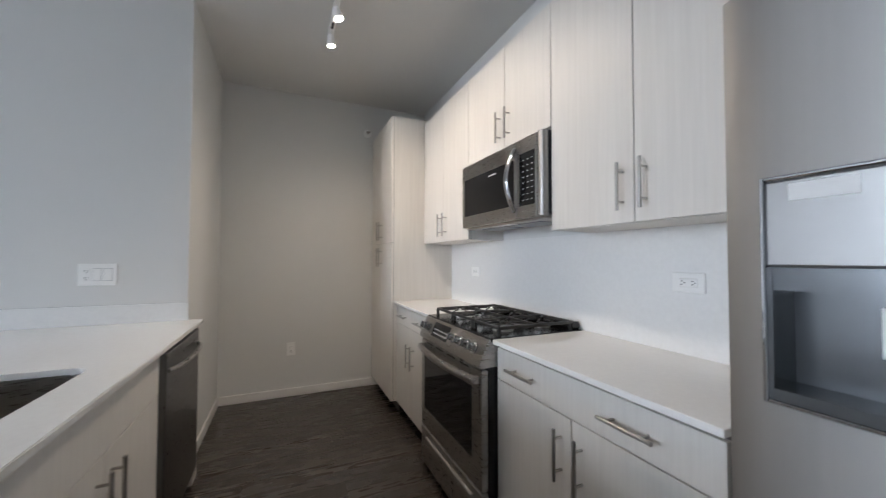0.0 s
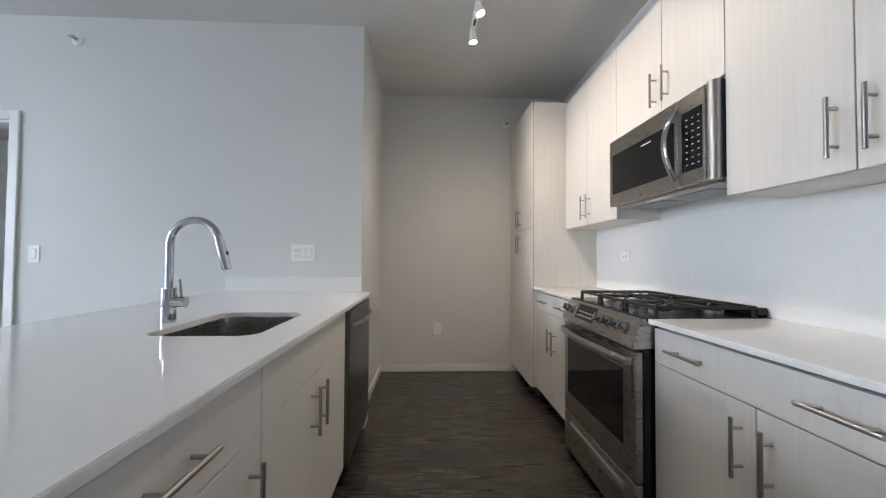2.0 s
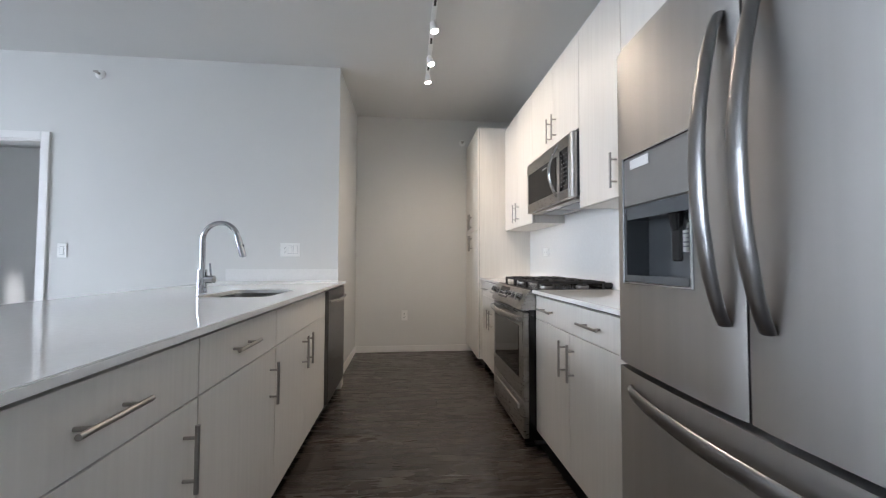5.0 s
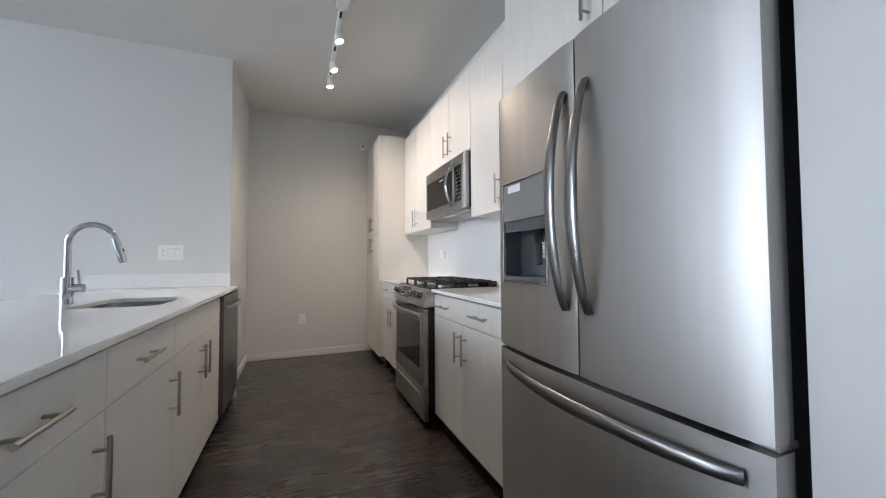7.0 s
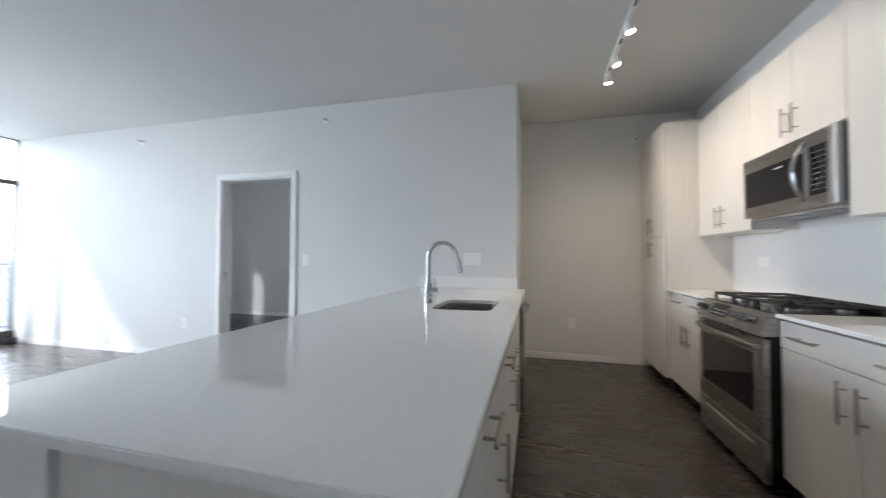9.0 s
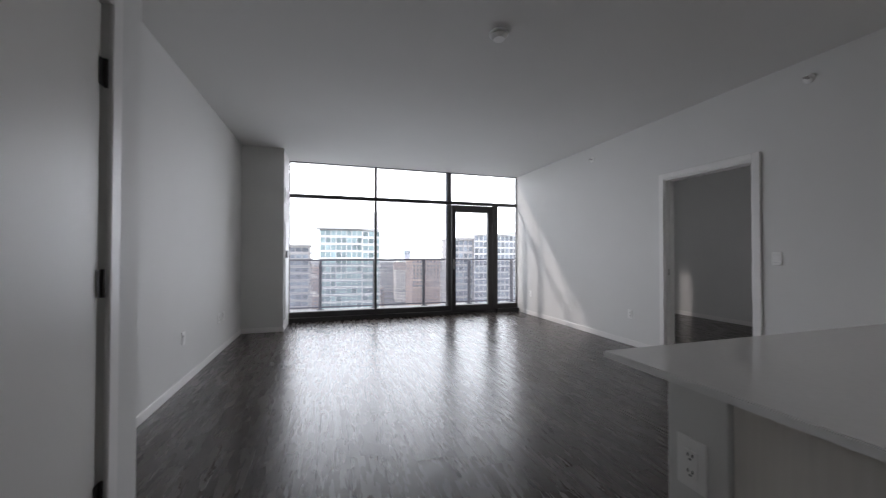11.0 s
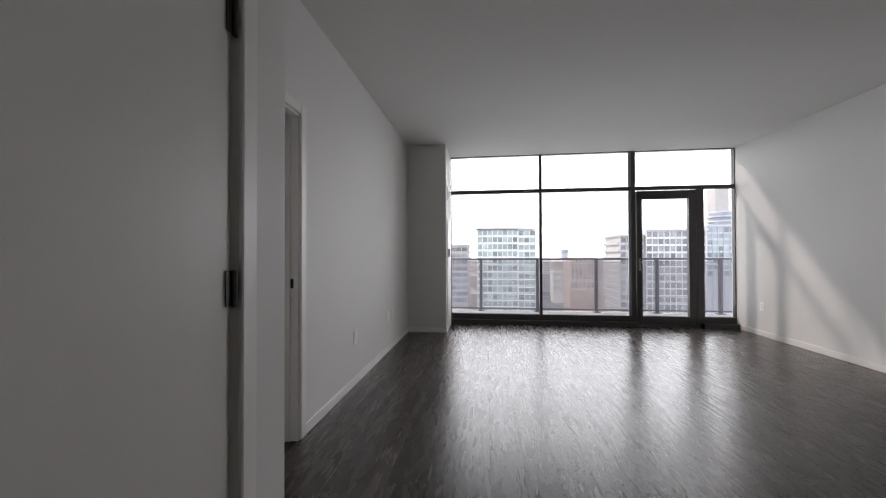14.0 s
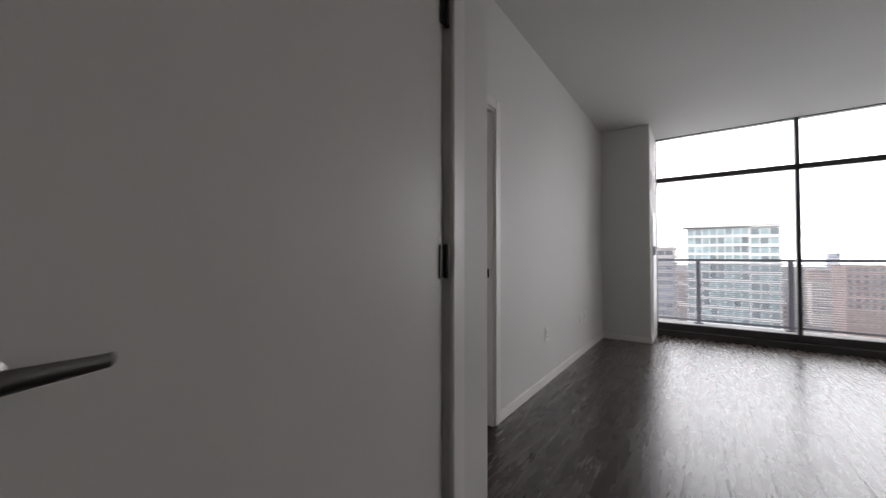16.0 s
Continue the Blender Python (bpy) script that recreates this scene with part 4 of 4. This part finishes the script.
def plate(at, axis, out, gangs=("duplex",), label="white duplex outlet low on the wall", cat="outlet", flat=False):
    """A cover plate on a wall whose normal runs along axis."""
    g = thing("wall_outlet" if cat == "outlet" else "light_switch", at, label, cat)
    w = 0.074 + 0.046 * (len(gangs) - 1)
    x, y, z = at

    def slab(u0, u1, v0, v1, d0, d1, bev=0.0):
        if flat:
            u0, u1, v0, v1 = v0, v1, u0, u1
        if axis == "y":
            a, b = sorted((y + d0 * out, y + d1 * out))
            return B(x + u0, x + u1, a, b, z + v0, z + v1, bevel=bev)
        a, b = sorted((x + d0 * out, x + d1 * out))
        return B(a, b, y + u0, y + u1, z + v0, z + v1, bevel=bev)
    part("cover_plate", slab(-w / 2, w / 2, -0.06, 0.06, 0, 0.006, 0.002), M_PLAST, g)
    for i, kind in enumerate(gangs):
        u = (i - (len(gangs) - 1) / 2) * 0.046
        if kind == "rocker":
            part("rocker", slab(u - 0.0165, u + 0.0165, -0.033, 0.033, 0.004, 0.0095, 0.002), M_PLAST, g)
            part("rocker_gap", slab(u - 0.018, u + 0.018, -0.0345, 0.0345, 0.005, 0.0064), M_INK, g)
        else:
            part("socket", slab(u - 0.0165, u + 0.0165, -0.033, 0.033, 0.004, 0.0085, 0.002), M_PLAST, g)
            for v in (-0.019, 0.019):
                for du in (-0.006, 0.006):
                    part("slot", slab(u + du - 0.0014, u + du + 0.0014, v - 0.002, v + 0.006, 0.0083, 0.0092), M_SLOT, g)
                part("slot", slab(u - 0.0022, u + 0.0022, v - 0.010, v - 0.006, 0.0083, 0.0092), M_SLOT, g)
    return g


plate((-1.868, YP, 1.188), "y", -1, ("rocker", "rocker", "duplex")[::-1], "white three-gang plate with outlet and two rocker switches", "switch")
plate((-3.705, YP, 1.17), "y", -1, ("rocker",), "white rocker light switch beside the doorway", "switch")
plate((-0.87, YE, 0.435), "y", -1)
plate((-5.36, YP, 0.41), "y", -1)
plate((-7.86, YP, 0.42), "y", -1)
plate((-5.39, YS, 0.43), "y", 1)
plate((-6.49, YS, 0.425), "y", 1)
plate((-6.69, YS, 0.425), "y", 1, ("rocker",), "white blank cover plate low on the wall")
plate((-2.17, 0.19, 0.71), "y", -1, ("duplex",), "white outlet on the island's corner post")
plate((XR - 0.010, 3.09, 1.18), "x", -1, ("duplex",), "white sideways outlet on the backsplash", flat=True)
plate((XR - 0.010, 1.467, 1.19), "x", -1, ("duplex",), "white sideways outlet on the backsplash", flat=True)


def sprinkler(at, out):
    x, y, z = at
    g = thing("sprinkler", at, "white sidewall fire sprinkler with round escutcheon", "sprinkler")
    part("escutcheon", cyl(cyl(bmesh.new(), (x, y, z), (x, y + 0.006 * out, z), 0.04, 24), (x, y + 0.006 * out, z), (x, y + 0.014 * out, z), 0.038, 24, 0.022), M_PLAST, g, smooth=35)
    b_ = cyl(bmesh.new(), (x, y + 0.012 * out, z), (x, y + 0.035 * out, z), 0.010, 12)
    for s_ in (-1, 1):
        tube(b_, [(x + 0.010 * s_, y + 0.025 * out, z), (x + 0.014 * s_, y + 0.036 * out, z), (x + 0.004 * s_, y + 0.05 * out, z)], 0.003, 8)
    box(b_, x - 0.02, x + 0.02, y + 0.048 * out, y + 0.051 * out, z - 0.004, z + 0.010)
    part("nozzle", b_, M_NICKEL, g, smooth=35)


sprinkler((-3.46, YP, 2.68), -1)
sprinkler((-6.07, YP, 2.65), -1)
sprinkler((-0.17, YE, 2.56), -1)
sd = thing("smoke_detector", (-3.93, 0.55, H), "round white ceiling smoke detector", "smoke detector")
part("base", cyl(bmesh.new(), (-3.93, 0.55, H), (-3.93, 0.55, H - 0.016), 0.072, 32), M_PLAST, sd, smooth=35)
part("sensor", cyl(bmesh.new(), (-3.93, 0.55, H - 0.022), (-3.93, 0.55, H - 0.05), 0.06, 32, 0.042), M_PLAST, sd, smooth=35)
part("gap_ring", cyl(bmesh.new(), (-3.93, 0.55, H - 0.016), (-3.93, 0.55, H - 0.022), 0.052, 32), M_SLOT, sd)

# air vent, access panel and thermostat on the column
yc = -1.33
vt = thing("wall_vent", (-7.98, yc, 2.15), "white louvred air vent on the column", "vent")
part("frame", box(box(box(B(-8.20, -7.76, yc, yc + 0.012, 2.03, 2.06), -8.20, -7.76, yc, yc + 0.012, 2.24, 2.27), -8.20, -8.17, yc, yc + 0.012, 2.06, 2.24), -7.79, -7.76, yc, yc + 0.012, 2.06, 2.24), M_TRIM, vt)
part("backing", B(-8.17, -7.79, yc, yc + 0.002, 2.06, 2.24), M_SLOT, vt)
for k in range(9):
    part("slat", B(-8.17, -7.79, yc + 0.002, yc + 0.010, 2.065 + k * 0.02, 2.076 + k * 0.02), M_TRIM, vt)
ap = thing("access_panel", (-7.98, yc, 0.9), "tall white metal access panel on the column", "access panel")
part("frame", B(-8.26, -7.72, yc, yc + 0.010, 0.12, 1.72, bevel=0.003), M_TRIM, ap)
part("panel_door", B(-8.22, -7.76, yc + 0.010, yc + 0.017, 0.16, 1.68, bevel=0.002), M_TRIM, ap)
ts = thing("thermostat", (-7.86, yc + 0.017, 1.20), "small grey wall thermostat on the access panel", "thermostat")
part("case", B(-7.91, -7.81, yc + 0.0175, yc + 0.042, 1.14, 1.26, bevel=0.006), M_ALUL, ts)

# ---------- the city beyond the balcony ----------
GZ = -78.0
M_GROUND = mat("city_ground", (0.30, 0.30, 0.31), 0.9, var=0.35, scale=0.02, grain=0.4, gscale=0.2)
M_TWHITE = mat("tower_white_concrete", (0.82, 0.83, 0.83), 0.7, var=0.05, scale=0.2)
M_TGREY = mat("tower_grey_concrete", (0.56, 0.55, 0.55), 0.8, var=0.08, scale=0.2)
M_TBLUE = mat("tower_blue_panel", (0.60, 0.63, 0.72), 0.6, var=0.08, scale=0.2)
M_TBRICK = mat("far_brick", (0.60, 0.50, 0.46), 0.9, var=0.15, scale=0.1, random_tint=0.25)
M_TSTONE = mat("far_stone", (0.66, 0.64, 0.62), 0.9, var=0.15, scale=0.1, random_tint=0.25)
M_TGLASS = mat("tower_teal_glass", (0.34, 0.46, 0.48), 0.25, var=0.25, scale=0.3, random_tint=0.4)
M_DGLASS = mat("tower_dark_glass", (0.28, 0.32, 0.37), 0.25, var=0.25, scale=0.3, random_tint=0.4)
struct("ground", B(-4500, 4500, -4500, 4500, GZ - 1, GZ), M_GROUND, "hazy grey city ground reaching the horizon")


M_CLOUD = glow("bright_overcast", (0.97, 0.985, 1.0), 1.6)
ring = bmesh.new()
lo_, hi_ = [[ring.verts.new((4400 * math.cos(2 * math.pi * k / 64), 4400 * math.sin(2 * math.pi * k / 64), z)) for k in range(64)] for z in (GZ, 2450)]
for k in range(64):
    ring.faces.new((lo_[k], lo_[(k + 1) % 64], hi_[(k + 1) % 64], hi_[k]))
struct("backdrop", ring, M_CLOUD, "bright white overcast sky round the horizon")


def pane_mesh(w, h, m):
    me = bpy.data.meshes.new("window")
    bm = B(-0.05, 0.05, -w / 2, w / 2, -h / 2, h / 2)
    bm.to_mesh(me)
    bm.free()
    me.materials.append(m)
    return me


def tower(label, xf, depth, y0, y1, top, fh, bay, wallm, glassm, low, band=0.45, sides=0, pier=0.25):
    """A high-rise: body, floor bands, piers and separate windows down to `low`, the rest joined."""
    g = thing("tower_building", (xf - depth / 2, (y0 + y1) / 2, GZ), label, "building")
    part("wall", B(xf - depth, xf - 0.6, y0 + 0.3, y1 - 0.3, GZ, top), wallm, g)
    part("roof", B(xf - depth - 0.4, xf + 0.5, y0 - 0.4, y1 + 0.4, top, top + 0.7), wallm, g)
    n = max(1, round((y1 - y0) / bay))
    w = (y1 - y0) / n
    me = pane_mesh(w - pier, fh - band, glassm)
    piers = bmesh.new()
    for k in range(n + 1):
        box(piers, xf - 0.7, xf - 0.15, y0 + k * w - pier / 2, y0 + k * w + pier / 2, GZ, top)
    part("piers", piers, wallm, g)
    z = top - fh
    rest = bmesh.new()
    while z > GZ + 2:
        if z > low:
            part("floor_band", B(xf - 0.8, xf, y0 - 0.1, y1 + 0.1, z - band / 2, z + band / 2), wallm, g)
            for k in range(n):
                o = new("window", me)
                o.parent = g
                o.location = Vector((xf - 0.55, y0 + (k + 0.5) * w, z + fh / 2)) - g.location
        else:
            box(rest, xf - 0.8, xf, y0 - 0.1, y1 + 0.1, z - band / 2, z + band / 2)
        if sides:
            ys = y1 if sides > 0 else y0
            box(rest, xf - depth, xf - 0.8, ys - 0.5, ys + 0.5, z - band / 2, z + band / 2)
        z -= fh
    if len(rest.verts):
        tagged(part("lower_bands", rest, wallm, g), kind="stuff")
    return g


t1 = tower("white concrete apartment tower with teal glazing", -130, 20, -3.9, 10.0, 9.6, 2.5, 1.75, M_TWHITE, M_TGLASS, -34, band=0.8)
cb = bmesh.new()
for (x, y, z0, z1) in ((-131, -3.4, 10.3, 11.2), (-131, 16.2, 10.3, 16.5)):
    for xx in (x, x - 1.0):
        cb.verts.new((xx, y, z0))
        cb.verts.new((xx, y, z1))
cb.verts.ensure_lookup_table()
v = cb.verts
for q in ((0, 1, 5, 4), (2, 3, 7, 6), (0, 2, 3, 1), (4, 5, 7, 6), (1, 3, 7, 5), (0, 4, 6, 2)):
    cb.faces.new([v[i] for i in q])
bmesh.ops.recalc_face_normals(cb, faces=cb.faces)
part("crown", cb, M_TWHITE, t1, "white sloping rooftop screen wall")
part("canopy", B(-133, -128.5, -5.2, 10.5, 9.6, 9.9), M_TWHITE, t1)
tower("white concrete apartment tower with teal glazing", -130.5, 18, 10.3, 16.2, 9.4, 2.5, 1.9, M_TWHITE, M_TGLASS, -34, band=0.9, sides=1)
tower("grey concrete apartment block with glazed floors", -150, 22, -42, -8.6, 4.0, 2.6, 2.4, M_TGREY, M_DGLASS, -22, band=1.1, sides=1)
tower("weathered grey-brown concrete tower", -140, 18, 47.6, 55.8, 7.0, 2.6, 2.05, M_TGREY, M_DGLASS, -26, band=0.9, sides=-1)
tower("pale concrete and glass apartment tower", -139, 18, 56.2, 76, 9.0, 2.6, 1.95, M_TWHITE, M_DGLASS, -26, band=0.7)
tower("blue panelled apartment tower", -165, 20, 91, 104, 11.8, 2.6, 2.1, M_TBLUE, M_TGLASS, -10, band=0.8, sides=-1)
cn = thing("tower_building", (-225, 134, GZ), "round tower under construction with bare floor slabs", "building")
part("core", B(-230, -222, 127.5, 134.5, GZ, 37), M_TGREY, cn)
for k in range(14):
    part("floor_slab", cyl(bmesh.new(), (-225, 134, 23.4 - k * 2.6), (-225, 134, 24.2 - k * 2.6), 8.6 - (1.2 if k % 4 == 0 else 0), 28), M_TBLUE, cn)
    part("floor_glass", cyl(bmesh.new(), (-225, 134, 21.6 - k * 2.6), (-225, 134, 23.4 - k * 2.6), 7.2, 20), M_DGLASS, cn)
tower("distant bluish office tower", -880, 20, 176, 190, 8.0, 4.0, 4.0, M_TBLUE, M_DGLASS, -2)
tower("broad brown brick office block", -300, 30, 66, 90, -4.0, 3.4, 3.2, M_TBRICK, M_DGLASS, -30, band=1.6, pier=1.2)
rng = random.Random(4)
spots_ = [(-315, 74, 34, 32)]
for i in range(150):
    x = -165 - 900 * rng.random() ** 1.6
    y = rng.uniform(-0.45, 1.0) * (-x)
    w_, d_ = rng.uniform(16, 44), rng.uniform(14, 34)
    if any(abs(x - a) < (d_ + c) / 2 + 3 and abs(y - b) < (w_ + e) / 2 + 3 for a, b, c, e in spots_):
        continue
    spots_.append((x, y, d_, w_))
    top = GZ + rng.uniform(10, 34) if x > -330 else min(-5 + x * 0.004, GZ + rng.uniform(25, 68))
    mm = rng.choice((M_TBRICK, M_TSTONE, M_TBRICK, M_TGREY))
    g = thing("city_building", (x, y, GZ), "distant mid-rise %s city building with rows of windows" % ("brick" if mm is M_TBRICK else "stone"), "building", "city blocks")
    part("wall", B(x - d_ / 2, x + d_ / 2, y - w_ / 2, y + w_ / 2, GZ, top), mm, g)
    part("roof", box(B(x - d_ / 2 - 0.3, x + d_ / 2 + 0.3, y - w_ / 2 - 0.3, y + w_ / 2 + 0.3, top, top + 0.8), x - 3, x + 3, y - w_ * 0.3, y - w_ * 0.05, top + 0.8, top + 4), M_TSTONE, g)
    nb, fl = int(w_ / 3.4), 3.4
    z = top - 2.6
    verts, faces = [], []
    while z > top - 34 and z > GZ + 3:
        for k in range(nb):
            yy = y - w_ / 2 + (k + 0.5) * w_ / nb
            b0 = len(verts)
            xx = x + d_ / 2 + 0.06
            verts += [(xx, yy - 0.9, z - 0.9), (xx, yy + 0.9, z - 0.9), (xx, yy + 0.9, z + 0.9), (xx, yy - 0.9, z + 0.9)]
            faces.append((b0, b0 + 1, b0 + 2, b0 + 3))
        z -= fl
    me = bpy.data.meshes.new("windows")
    me.from_pydata(verts, [], faces)
    me.materials.append(M_DGLASS)
    ob = new("windows", me)
    me.transform(Matrix.Translation(-g.location))
    ob.parent = g
    tagged(ob, kind="stuff")

# ---------- floor planks ----------
fl_ob = bpy.data.objects["floor"]
PW, PL, TH = 0.182, 1.22, 0.0038
mesh_cache = {}


def plank_mesh(length, width):
    key = (round(length, 3), round(width, 3))
    if key not in mesh_cache:
        bm = B(-length / 2, length / 2, -width / 2, width / 2, -TH, 0, bevel=0.0005)
        me = bpy.data.meshes.new("plank")
        bm.to_mesh(me)
        bm.free()
        me.materials.append(M_PLANK)
        mesh_cache[key] = me
    return mesh_cache[key]


def lay(x0, x1, y0, y1, phase):
    y, row = y0, phase
    while y < y1 - 0.004:
        wdt = min(PW, y1 - y)
        x = x0 - ((row * 0.437) % 1.0) * PL
        while x < x1 - 0.01:
            a, b = max(x, x0), min(x + PL, x1)
            if b - a > 0.02:
                o = new("plank", plank_mesh(b - a - 0.0008, wdt - 0.0008))
                o.parent = fl_ob
                o.location = ((a + b) / 2, y + wdt / 2, 0.0)
            x += PL
        y += PW
        row += 1


lay(WX - 0.0, XF, YD, YP, 0)
lay(WX, -3.385, YS, YD, 40)
lay(XL, XR, YP, YE, 3)
lay(-7.6, -3.0, YP, 6.1, 3)
